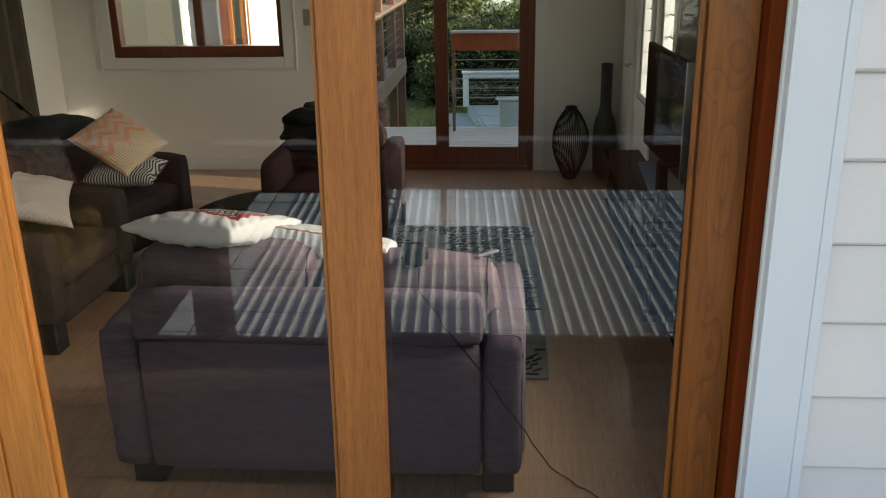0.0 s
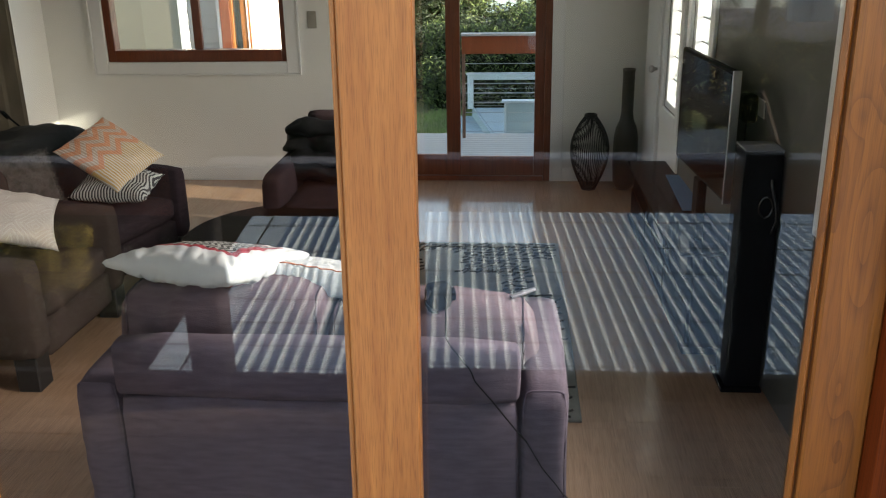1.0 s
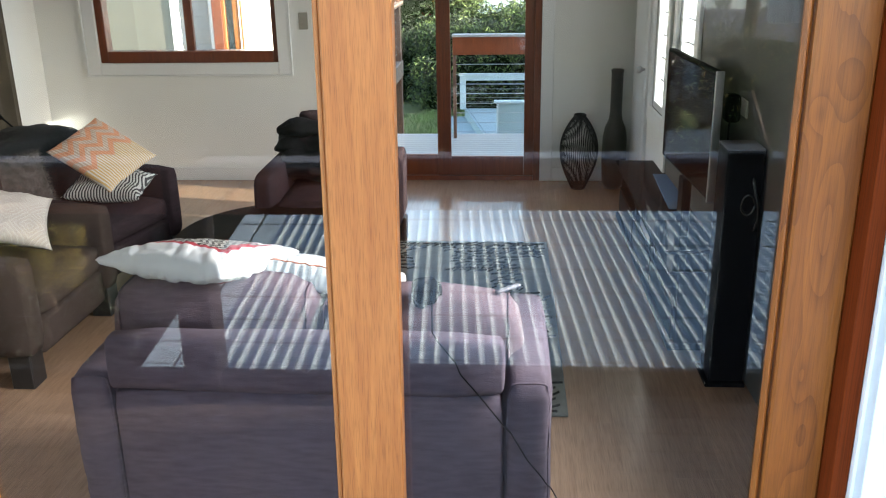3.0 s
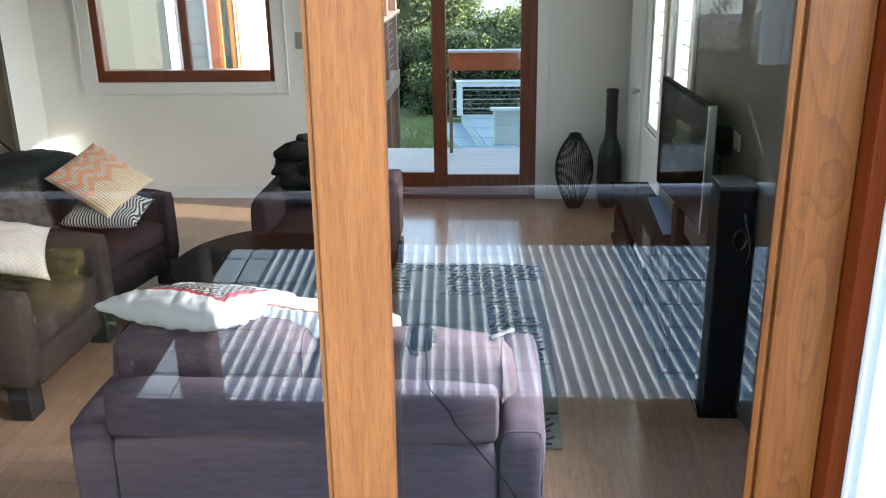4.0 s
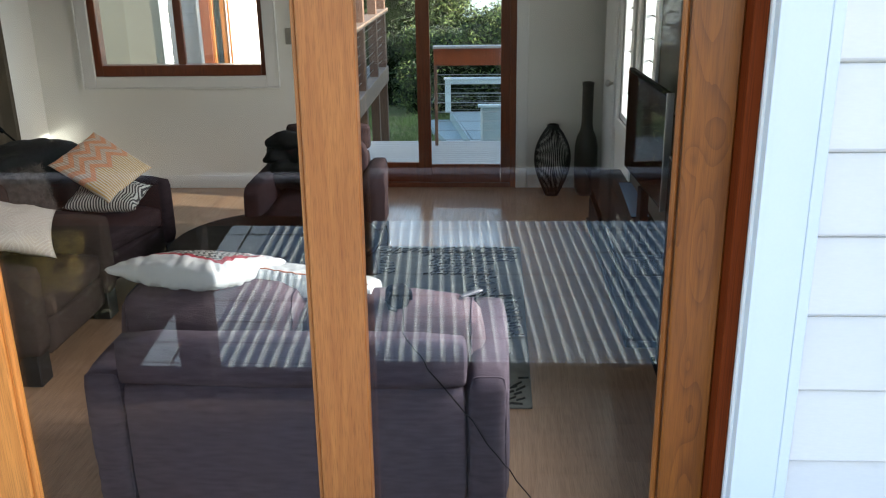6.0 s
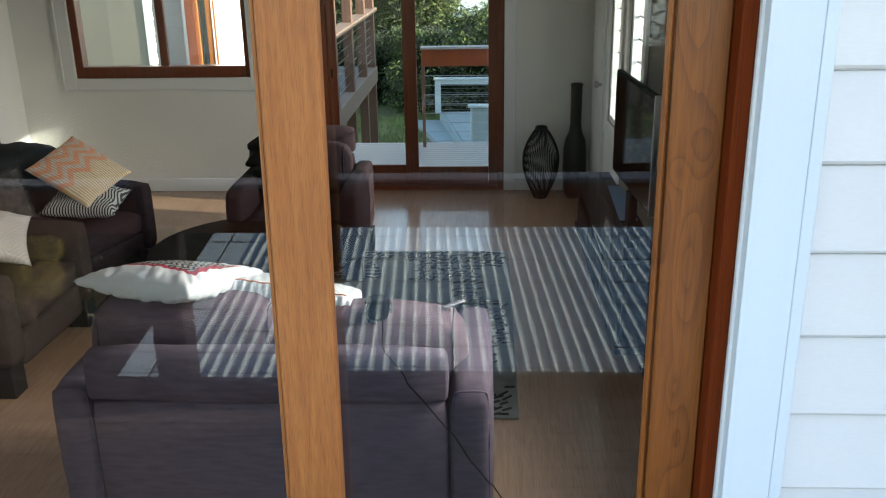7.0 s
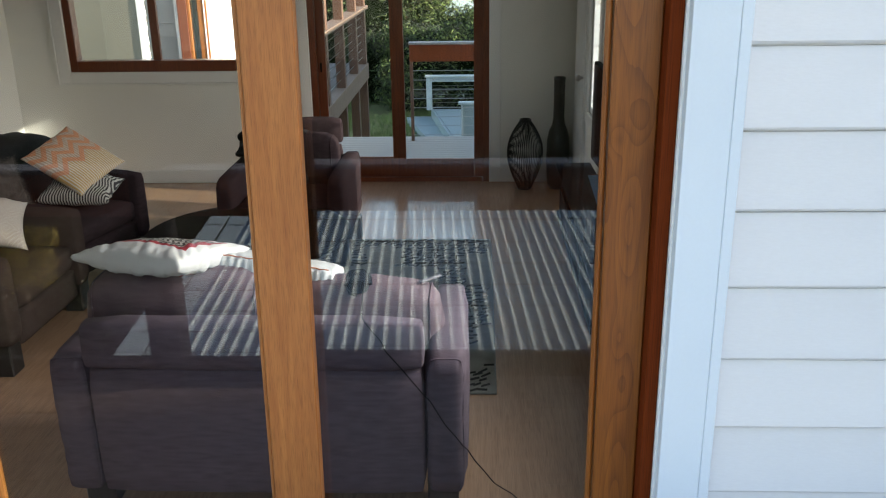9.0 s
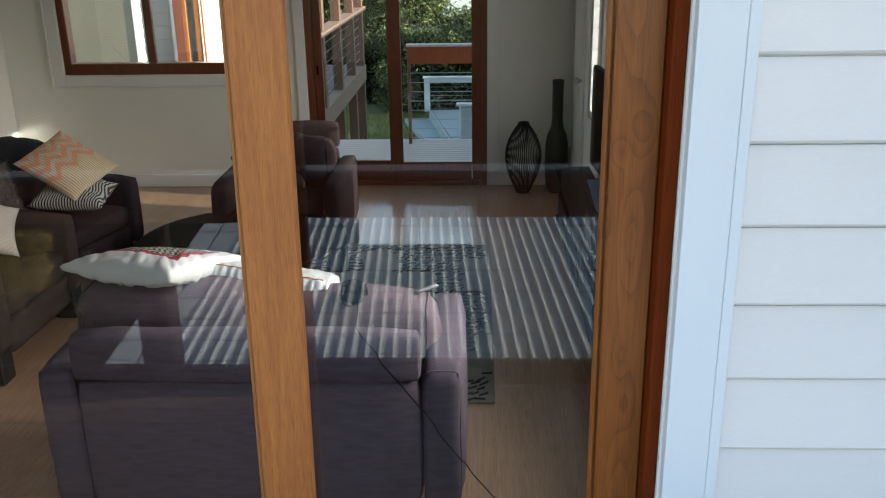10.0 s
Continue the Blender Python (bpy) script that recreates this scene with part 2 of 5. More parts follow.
M = dict(
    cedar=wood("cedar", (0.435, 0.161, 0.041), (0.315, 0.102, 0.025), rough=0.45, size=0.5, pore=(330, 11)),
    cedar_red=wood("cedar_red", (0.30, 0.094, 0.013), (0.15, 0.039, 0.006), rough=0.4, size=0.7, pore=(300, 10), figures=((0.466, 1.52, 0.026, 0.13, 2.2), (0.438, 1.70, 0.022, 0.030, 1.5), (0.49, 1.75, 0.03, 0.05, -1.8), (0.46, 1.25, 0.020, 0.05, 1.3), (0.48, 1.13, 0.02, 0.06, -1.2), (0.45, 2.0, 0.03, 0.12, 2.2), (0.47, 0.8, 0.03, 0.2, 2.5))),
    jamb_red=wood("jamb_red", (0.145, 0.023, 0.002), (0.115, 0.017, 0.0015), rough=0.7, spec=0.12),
    meranti=wood("meranti", (0.22, 0.052, 0.017), (0.14, 0.030, 0.010), rough=0.35, coat=0.2),
    verandah=wood("verandah", (0.15, 0.072, 0.045), (0.09, 0.042, 0.027), rough=0.6),
    rail_brown=wood("rail_brown", (0.22, 0.14, 0.10), (0.14, 0.088, 0.064), axis=1, rough=0.65),
    trim_white=mat("trim_white", (0.84, 0.845, 0.85), 0.45, vary=0.02, scale=3, fine=150, bump=0.03),
    trim_blue=mat("trim_pale_blue", (0.68, 0.76, 0.82), 0.45, vary=0.02, scale=3, fine=150, bump=0.03),
    board_white=mat("board_white", (0.74, 0.745, 0.75), 0.5, vary=0.035, scale=2.5, fine=120, bump=0.05, stretch=(0.5, 1, 2), rand=0.02),
    # east wall colour, darkened to stand in for its unlit face
    wall_shade=mat("wall_shade", (0.075, 0.074, 0.066), 0.7, vary=0.04, scale=1.2, fine=140, bump=0.04),
    wall=mat("wall", (0.85, 0.845, 0.82), 0.7, vary=0.03, scale=1.2, fine=140, bump=0.04),
    beige=mat("beige_render", (0.28, 0.245, 0.185), 0.8, vary=0.04, scale=1.5, fine=120, bump=0.08),
    ceiling=mat("ceiling", (0.80, 0.80, 0.78), 0.8, vary=0.02, bump=0.02),
    floor=wood("oak_floor", (0.42, 0.262, 0.170), (0.33, 0.198, 0.126), axis=1, rough=0.24, coat=0.5, rand=0.05),
    deck=wood("deck", (0.15, 0.115, 0.10), (0.09, 0.07, 0.06), axis=0, rough=0.7, rand=0.1),
    deck_pale=wood("deck_pale", (0.34, 0.335, 0.33), (0.24, 0.235, 0.235), axis=0, rough=0.65, rand=0.06),
    paint_blue=mat("paint_blue", (0.305, 0.375, 0.395), 0.5, vary=0.04),
    paint_pale=mat("paint_pale", (0.50, 0.56, 0.57), 0.5, vary=0.05),
    # orange cedar of the left stile and jamb, brightened for warm light there
    cedar_orange_lit=wood("cedar_orange_lit", (0.68, 0.265, 0.062), (0.55, 0.190, 0.040), rough=0.4, size=0.5, pore=(330, 5)),
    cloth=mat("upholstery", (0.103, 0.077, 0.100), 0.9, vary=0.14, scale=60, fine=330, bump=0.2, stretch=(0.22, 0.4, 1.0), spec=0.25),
    # the sofa's fabric darkened, standing in for dim light on the far armchairs
    cloth_shaded=mat("upholstery_shaded", (0.043, 0.028, 0.033), 0.9, vary=0.14, scale=60, fine=330, bump=0.4, stretch=(0.22, 0.4, 1.0), spec=0.06),
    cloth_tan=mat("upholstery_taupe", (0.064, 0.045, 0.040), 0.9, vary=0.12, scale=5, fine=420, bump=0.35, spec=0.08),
    # sofa fabric tinted warmer, standing in for room light on the back cushions
    cloth_warm_lit=mat("upholstery_warm_lit", (0.115, 0.078, 0.092), 0.9, vary=0.14, scale=60, fine=330, bump=0.2, stretch=(0.22, 0.4, 1.0), spec=0.25),
    rust=mat("rust_thread", (0.45, 0.13, 0.05), 0.8, vary=0.1, fine=300),
    satin=mat("pillow_white", (0.48, 0.495, 0.505), 0.55, vary=0.05, scale=9, fine=90, bump=0.25),
    black_leg=mat("black_leg", (0.018, 0.016, 0.016), 0.4, vary=0.1),
    black_gloss=mat("black_gloss", (0.006, 0.006, 0.007), 0.09, vary=0.05, bump=0.0, spec=0.015),
    black_matt=mat("black_matt", (0.008, 0.008, 0.009), 0.55, vary=0.1, spec=0.02),
    black_chrome=mat("black_chrome", (0.015, 0.015, 0.016), 0.12, vary=0.02, bump=0.0, spec=0.8),
    screen=mat("screen", (0.006, 0.006, 0.007), 0.05, vary=0.02, bump=0.0, spec=0.06),
    silver=mat("silver", (0.55, 0.55, 0.56), 0.3, 0.9, vary=0.03),
    steel=mat("steel", (0.45, 0.45, 0.46), 0.3, 1.0, vary=0.03),
    table=mat("dark_table", (0.012, 0.008, 0.006), 0.6, vary=0.2, scale=4, stretch=(1, 8, 1), spec=0.02),
    curtain=mat("curtain", (0.13, 0.105, 0.075), 0.9, vary=0.15, scale=5, fine=300, bump=0.2),
    wire=mat("wire", (0.025, 0.025, 0.027), 0.35, 0.6, vary=0.1),
    ceramic=mat("ceramic", (0.030, 0.025, 0.021), 0.3, vary=0.25, scale=8),
    rug=mat("rug", (0.20, 0.205, 0.185), 0.95, vary=0.15, scale=12, fine=240, bump=0.6),
    shag=mat("shag", (0.025, 0.028, 0.026), 0.95, vary=0.2),
    fluffy=mat("fluffy", (0.16, 0.135, 0.125), 0.95, vary=0.3, scale=20, fine=200, bump=0.8),
    jacket=mat("jacket", (0.013, 0.012, 0.014), 0.6, vary=0.2, scale=20, fine=200, bump=0.4, spec=0.2),
    plate=mat("plate", (0.36, 0.34, 0.30), 0.4, vary=0.03),
    blue_reflection=mat("blue_reflection", (0.06, 0.17, 0.32), 0.6, vary=0.05),
    iron=mat("iron_roof", (0.37, 0.475, 0.54), 0.40, 0.0, vary=0.06, scale=2, fine=50, bump=0.05),
    newel=mat("newel", (0.012, 0.011, 0.012), 0.6, vary=0.1, spec=0.2),
    rail_grey=mat("rail_grey", (0.15, 0.145, 0.165), 0.5, vary=0.05),
    grass=mat("grass", (0.135, 0.16, 0.05), 0.95, vary=0.4, scale=1.1, fine=9, bump=0.8, color2=(0.21, 0.18, 0.085)),
    earth=mat("earth", (0.035, 0.03, 0.022), 0.95, vary=0.2, scale=0.6, fine=12, bump=0.5),
    water=mat("water", (0.25, 0.33, 0.40), 0.15, vary=0.1, scale=0.05, fine=0.6, bump=0.3),
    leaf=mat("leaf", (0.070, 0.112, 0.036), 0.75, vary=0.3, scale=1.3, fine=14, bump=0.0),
    # paler leaf green, raised further to imitate sun on the foliage
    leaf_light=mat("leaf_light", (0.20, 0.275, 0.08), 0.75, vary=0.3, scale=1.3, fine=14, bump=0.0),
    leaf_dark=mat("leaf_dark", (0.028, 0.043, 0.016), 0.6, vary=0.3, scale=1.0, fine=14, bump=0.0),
    leaf_shade_core=mat("leaf_shade_core", (0.010, 0.016, 0.006), 0.95, vary=0.3, scale=3, fine=20, bump=0.6, spec=0.0),
    # olive leaf, its colour raised to stand in for backlit foliage
    leaf_olive_lit=mat("leaf_olive_lit", (0.32, 0.31, 0.16), 0.7, vary=0.3, scale=1.3, fine=14, bump=0.0),
    flower=mat("flower", (0.42, 0.32, 0.06), 0.7, vary=0.2),
    palm=mat("palm", (0.09, 0.11, 0.05), 0.6, vary=0.2),
    bark=mat("bark", (0.10, 0.075, 0.055), 0.9, vary=0.3, scale=4, fine=40, bump=0.6),
    glass=glass("glass", 0.047, smear=0.006), pane=glass("pane", 0.04), frosted=glass("louvre_glass", 0.07, (0.60, 0.635, 0.64), 0.05),
    chevron=patterned("chevron", chevron), zebra=patterned("zebra", zebra), key=patterned("key_lines", key_lines), red=patterned("red_print", red_print),
)


# ---- building helpers ----
def thing(name, at=(0, 0, 0), rz=0.0, label="", category="", group="", kind=""):
    ob = new(name)
    ob.empty_display_size = 0.1
    ob.matrix_world = pose(*at, 0, 0, rz)
    return tagged(ob, label, category, group, kind)


def part(name, bm, material, parent=None, label="", at=(0, 0, 0), rot=(0, 0, 0), smooth=False):
    me = bpy.data.meshes.new(name)
    bm.to_mesh(me)
    bm.free()
    me.materials.append(material)
    if smooth:
        me.polygons.foreach_set("use_smooth", [True] * len(me.polygons))
    ob = new(name, me)
    ob.parent = parent
    ob.matrix_basis = pose(*at, *rot)
    if label:
        ob["label"] = label
    return ob


def box(x0, x1, y0, y1, z0, z1, bevel=0.0, seg=1):
    bm = bmesh.new()
    bmesh.ops.create_cube(bm, size=1)
    bmesh.ops.transform(bm, matrix=Matrix.Translation(((x0 + x1) / 2, (y0 + y1) / 2, (z0 + z1) / 2)) @ Matrix.Diagonal((x1 - x0, y1 - y0, z1 - z0, 1)), verts=bm.verts)
    if bevel:
        bmesh.ops.bevel(bm, geom=bm.edges[:], offset=bevel, segments=seg, affect="EDGES", profile=0.5)
    return bm


def joined(*bms):
    out = bmesh.new()
    for b in bms:
        me = bpy.data.meshes.new("tmp")
        b.to_mesh(me)
        b.free()
        out.from_mesh(me)
        bpy.data.meshes.remove(me)
    return out


def prism(outline, length, axis="x"):
    """A closed outline of (a, b) pairs pulled along one axis, from 0 to length."""
    bm = bmesh.new()
    put3 = {"x": lambda a, b, s: (s, a, b), "y": lambda a, b, s: (a, s, b), "z": lambda a, b, s: (a, b, s)}[axis]
    lo, hi = [bm.verts.new(put3(a, b, 0)) for a, b in outline], [bm.verts.new(put3(a, b, length)) for a, b in outline]
    k = len(outline)
    bm.faces.new(lo), bm.faces.new(hi)
    for i in range(k):
        bm.faces.new((lo[i], lo[(i + 1) % k], hi[(i + 1) % k], hi[i]))
    bmesh.ops.recalc_face_normals(bm, faces=bm.faces[:])
    return bm


def lathe(profile, steps=32):
    bm = bmesh.new()
    rings = [[bm.verts.new((r * math.cos(2 * math.pi * i / steps), r * math.sin(2 * math.pi * i / steps), z)) for i in range(steps)] for r, z in profile]
    for a, b in zip(rings, rings[1:]):
        for i in range(steps):
            bm.faces.new((a[i], a[(i + 1) % steps], b[(i + 1) % steps], b[i]))
    bm.faces.new(rings[0][::-1]), bm.faces.new(rings[-1])
    return bm


def tube(points, r, sides=6):
    """A round bar along a line of points."""
    bm = bmesh.new()
    pts = [Vector(p) for p in points]
    rings = []
    for i, p in enumerate(pts):
        a, b = pts[max(i - 1, 0)], pts[min(i + 1, len(pts) - 1)]
        q = (b - a).to_track_quat("Z", "Y")
        rings.append([bm.verts.new(p + q @ Vector((r * math.cos(2 * math.pi * k / sides), r * math.sin(2 * math.pi * k / sides), 0))) for k in range(sides)])
    for a, b in zip(rings, rings[1:]):
        for k in range(sides):
            bm.faces.new((a[k], a[(k + 1) % sides], b[(k + 1) % sides], b[k]))
    bm.faces.new(rings[0][::-1]), bm.faces.new(rings[-1])
    return bm


def puff(w, d, h, seed=0, n=22, crease=0.012, pinch=0.12, folds=0.0, full=0.42, wedge=0.0):
    """A stuffed cushion lying flat: pointed corners, full middle, soft creases."""
    bm = bmesh.new()
    grid = {}
    for side in (1, -1):
        for i in range(n + 1):
            for j in range(n + 1):
                u, v = 2 * i / n - 1, 2 * j / n - 1
                edge = max(abs(u), abs(v))
                if side < 0 and edge > 0.999:
                    grid[side, i, j] = grid[1, i, j]
                    continue
                x = u * w / 2 * (1 - pinch * (1 - abs(v) ** 2) * abs(u) ** 3)
                y = v * d / 2 * (1 - pinch * (1 - abs(u) ** 2) * abs(v) ** 3)
                t = max(0.0, (1 - u * u)) ** full * max(0.0, (1 - v * v)) ** full * (1 - wedge * max(0.0, -0.1 - u) ** 1.3)
                c = noise.noise(Vector((u * 2.2 + seed * 7.1, v * 2.2, side * 3.0))) * crease * 0.9 + noise.noise(Vector((u * 7 + seed, v * 7, side))) * crease * 0.8 + noise.noise(Vector((u * 17 + seed, v * 11, side))) * crease * 0.5
                c -= folds * max(0.0, 1 - 3.2 * abs(noise.noise(Vector((u * 4.2 + v * 2.4 + seed, v * 1.3 - u * 0.6, side * 2.0))))) * side * (0.35 + 0.65 * edge ** 2)
                grid[side, i, j] = bm.verts.new((x, y, side * (h / 2 * t) + c * min(1, t * 2)))
    for side in (1, -1):
        for i in range(n):
            for j in range(n):
                q = [grid[side, i, j], grid[side, i + 1, j], grid[side, i + 1, j + 1], grid[side, i, j + 1]]
                bm.faces.new(q if side > 0 else q[::-1])
    return bm


def soft_box(x0, x1, y0, y1, z0, z1, r=0.05, bulge=0.015, seed=0, lump=0.005):
    """An upholstered block: rounded edges, faces slightly full."""
    bm = box(x0, x1, y0, y1, z0, z1)
    bmesh.ops.subdivide_edges(bm, edges=bm.edges[:], cuts=7, use_grid_fill=True)
    c, s = Vector(((x0 + x1) / 2, (y0 + y1) / 2, (z0 + z1) / 2)), Vector(((x1 - x0) / 2, (y1 - y0) / 2, (z1 - z0) / 2))
    for v in bm.verts:
        p = v.co - c
        inner = Vector([max(-(s[k] - r), min(s[k] - r, p[k])) for k in range(3)])
        d = p - inner
        if d.length > 1e-6:
            p = inner + d.normalized() * r
        full = [1 - (p[k] / s[k]) ** 2 for k in range(3)]
        for k in range(3):
            o = [full[m] for m in range(3) if m != k]
            p[k] += math.copysign(1, p[k]) * (abs(p[k]) / s[k]) ** 4 * bulge * max(0, o[0]) * max(0, o[1])
        p += Vector((noise.noise(v.co * 5 + Vector((seed, 0, 0))), noise.noise(v.co * 5 + Vector((0, seed, 9))), noise.noise(v.co * 5 + Vector((5, 0, seed))))) * lump
        v.co = c + p
    return bm


def seam(bm, at, way, r):
    """A piped seam lying round an upholstered block where a plane cuts it."""
    cut = bm.copy()
    geom = cut.verts[:] + cut.edges[:] + cut.faces[:]
    verts = [e.co.copy() for e in bmesh.ops.bisect_plane(cut, geom=geom, plane_co=at, plane_no=way)["geom_cut"] if isinstance(e, bmesh.types.BMVert)]
    cut.free()
    mid, q = sum(verts, Vector()) / len(verts), Vector(way).to_track_quat("Z", "Y").inverted()
    verts.sort(key=lambda p: math.atan2(*(q @ (p - mid)).xy))
    return tube(verts + verts[:2], r, 6)


def share(name, mesh, parent, m):
    """One more piece on a mesh that alike pieces share."""
    ob = new(name, mesh)
    ob.parent = parent
    ob.matrix_basis = m
    return ob


def mesh_of(name, bm, material):
    me = bpy.data.meshes.new(name)
    bm.to_mesh(me)
    bm.free()
    me.materials.append(material)
    return me


# ---- the room ----
FACE, NORTH, WEST, EAST, TOP = 1.70, 7.78, -3.95, 1.06, 2.55
floor = thing("floor", label="pale oak plank floor of the living room", category="floor", kind="structure")
part("subfloor", box(WEST, EAST, 1.75, NORTH, -0.12, -0.012), M["earth"], floor)


def wall_with_holes(name, axis, at, thick, a0, a1, z1, holes, material, label):
    """A wall along x or y, cut round its openings (a0, a1, z0, z1) into joined blocks."""
    cuts = sorted({a0, a1, *[h[0] for h in holes], *[h[1] for h in holes]})
    blocks = []
    for p, q in zip(cuts, cuts[1:]):
        spans = sorted([(h[2], h[3]) for h in holes if h[0] <= p and h[1] >= q])
        z = -0.1
        for lo, hi in spans + [(z1, z1)]:
            if lo > z + 1e-4:
                blocks.append(box(p, q, at, at + thick, z, lo) if axis == "x" else box(at, at + thick, p, q, z, lo))
            z = hi
    bm = joined(*blocks)
    bmesh.ops.remove_doubles(bm, verts=bm.verts, dist=1e-5)
    ob = part(name, bm, material)
    return tagged(ob, label, "wall", kind="structure")


SKEW = Matrix.Translation((EAST, 4.2, 0)) @ Matrix.Rotation(radians(1.25), 4, "Z") @ Matrix.Translation((-EAST, -4.2, 0))
wall_with_holes("wall_north", "x", NORTH, 0.14, WEST - 0.14, EAST + 0.14, TOP, [(-3.44, -1.926, 1.005, 2.05), (-1.32, 0.235, -0.1, 2.10)], M["wall"], "off-white painted wall with a window and sliding door")
wall_with_holes("wall_east", "y", EAST, 0.14, 1.86, NORTH, TOP, [(6.41, 6.89, 0.79, 2.28), (5.61, 6.11, 0.72, 2.10), (2.56, 3.62, 0.98, 2.38)], M["wall_shade"], "side wall with louvre windows, grey-olive standing in for shade").matrix_world = SKEW
wall_with_holes("wall_west", "y", WEST - 0.14, 0.14, 1.86, NORTH, TOP, [], M["wall"], "off-white painted side wall")
wall_with_holes("wall_south", "x", FACE + 0.02, 0.14, WEST - 0.14, EAST + 0.19, 2.75, [(-1.14, 0.546, -0.1, 2.30) ], M["wall"], "front wall behind weatherboards, with a sliding door")
tagged(part("ceiling", box(WEST - 0.14, EAST + 0.14, FACE + 0.16, NORTH + 0.14, TOP, TOP + 0.1), M["ceiling"]), "plain white ceiling", "ceiling", kind="structure")
base = thing("baseboard", label="white painted skirting board", category="baseboard", kind="structure")
part("skirting_length", box(WEST + 0.02, -1.412, NORTH - 0.018, NORTH - 0.001, 0.0, 0.115, 0.004), M["trim_white"], base)
part("skirting_length", box(0.337, EAST - 0.09, NORTH - 0.018, NORTH - 0.001, 0.0, 0.115, 0.004), M["trim_white"], base)
part("skirting_length", box(WEST + 0.001, WEST + 0.018, 1.9, NORTH - 0.02, 0.0, 0.115, 0.004), M["trim_white"], base)
part("skirting_length", box(EAST - 0.018, EAST - 0.001, 4.2, 6.295, 0.0, 0.115, 0.004), M["trim_white"], base).matrix_basis = SKEW

# front sliding door: fixed sash in front, sliding sash behind
door = thing("door_1", (0, FACE, 0), label="golden cedar sliding glass door, closed", category="door", kind="structure")
part("stile", box(-1.11, -1.000, 0.035, 0.085, 0.0, 2.30, 0.004), M["cedar_orange_lit"], door)
part("bead", box(-1.003, -0.988, 0.045, 0.06, 0.18, 2.18, 0.004), M["cedar_orange_lit"], door)
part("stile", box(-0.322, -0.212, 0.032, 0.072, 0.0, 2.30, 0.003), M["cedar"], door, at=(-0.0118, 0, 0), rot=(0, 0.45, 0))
part("bead", box(-0.334, -0.3225, 0.046, 0.06, 0.18, 2.18, 0.004), M["cedar"], door, at=(-0.0118, 0, 0), rot=(0, 0.45, 0))
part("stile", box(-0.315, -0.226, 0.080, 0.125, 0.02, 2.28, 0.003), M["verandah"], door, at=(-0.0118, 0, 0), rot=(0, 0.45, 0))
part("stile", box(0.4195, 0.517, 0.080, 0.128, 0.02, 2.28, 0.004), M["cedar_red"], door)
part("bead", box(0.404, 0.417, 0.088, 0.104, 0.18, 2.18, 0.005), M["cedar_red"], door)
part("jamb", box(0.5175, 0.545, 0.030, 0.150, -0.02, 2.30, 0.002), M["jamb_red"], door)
part("jamb", box(-1.14, -1.1105, 0.030, 0.150, -0.02, 2.30, 0.002), M["cedar_orange_lit"], door)
for y0, y1, x0, x1 in ((0.035, 0.085, -0.999, -0.3345), (0.080, 0.125, -0.2255, 0.4035)):
    part("bottom_rail", box(x0, x1, y0, y1, 0.02, 0.18, 0.004), M["cedar"], door)
    part("top_rail", box(x0, x1, y0, y1, 2.18, 2.28, 0.004), M["cedar"], door)
part("pane", box(-0.999, -0.326, 0.0605, 0.0645, 0.18, 2.18), M["glass"], door)
part("pane", box(-0.236, 0.4185, 0.100, 0.105, 0.18, 2.18), M["glass"], door)
part("threshold", box(-1.14, 0.534, 0.02, 0.15, -0.09, 0.0, 0.003), M["cedar"], door)

trim = thing("trim", (0, FACE, 0), label="pale blue-white painted exterior door surround", category="trim", kind="structure")
part("facing_board", box(0.551, 0.6415, -0.012, 0.02, -0.1, 2.30, 0.0012), M["trim_blue"], trim)
part("edge_moulding", box(0.642, 0.664, -0.013, 0.02, -0.1, 2.30, 0.0015), M["trim_blue"], trim)
part("facing_board", box(-1.26, -1.145, -0.012, 0.02, -0.1, 2.30, 0.003), M["trim_blue"], trim)
part("head_board", box(-1.26, 0.664, -0.012, 0.02, 2.302, 2.42, 0.003), M["trim_blue"], trim)

# far sliding door
door2 = thing("door_2", (0, NORTH, 0), label="dark red-brown timber sliding glass door to a deck", category="door", kind="structure")
part("jamb", box(-1.32, -1.265, 0.0, 0.12, 0.0, 2.10, 0.004), M["meranti"], door2)
part("stile", box(-1.263, -1.19, 0.05, 0.09, 0.04, 2.06, 0.004), M["meranti"], door2)
part("stile", box(-0.623, -0.508, 0.03, 0.075, 0.04, 2.06, 0.004), M["meranti"], door2)
part("stile", box(0.102, 0.1815, 0.02, 0.06, 0.04, 2.06, 0.002), M["meranti"], door2)
part("jamb", box(0.18, 0.235, -0.004, 0.12, 0.0, 2.10, 0.004), M["meranti"], door2)
part("bottom_rail", box(-1.189, -0.624, 0.05, 0.09, 0.04, 0.215, 0.004), M["meranti"], door2)
part("bottom_rail", box(-0.507, 0.101, 0.02, 0.06, 0.04, 0.205, 0.004), M["meranti"], door2)
part("top_rail", box(-1.189, 0.101, 0.02, 0.09, 1.97, 2.06, 0.004), M["meranti"], door2)
part("head", box(-1.263, 0.178, 0.0, 0.12, 2.062, 2.10), M["meranti"], door2)
part("sill", box(-1.263, 0.178, -0.004, 0.12, 0.0, 0.038, 0.003), M["meranti"], door2)
part("pane", box(-1.189, -0.624, 0.066, 0.071, 0.215, 1.97), M["pane"], door2)
part("pane", box(-0.507, 0.101, 0.038, 0.043, 0.205, 1.97), M["pane"], door2)
part("threshold", box(-1.318, 0.233, -0.002, 0.12, -0.1, -0.001), M["meranti"], door2)
part("lock", box(-1.24, -1.225, 0.035, 0.049, 0.98, 1.06, 0.004), M["black_matt"], door2)
trim2 = thing("trim", (0, NORTH, 0), label="white painted door architrave", category="trim", kind="structure")
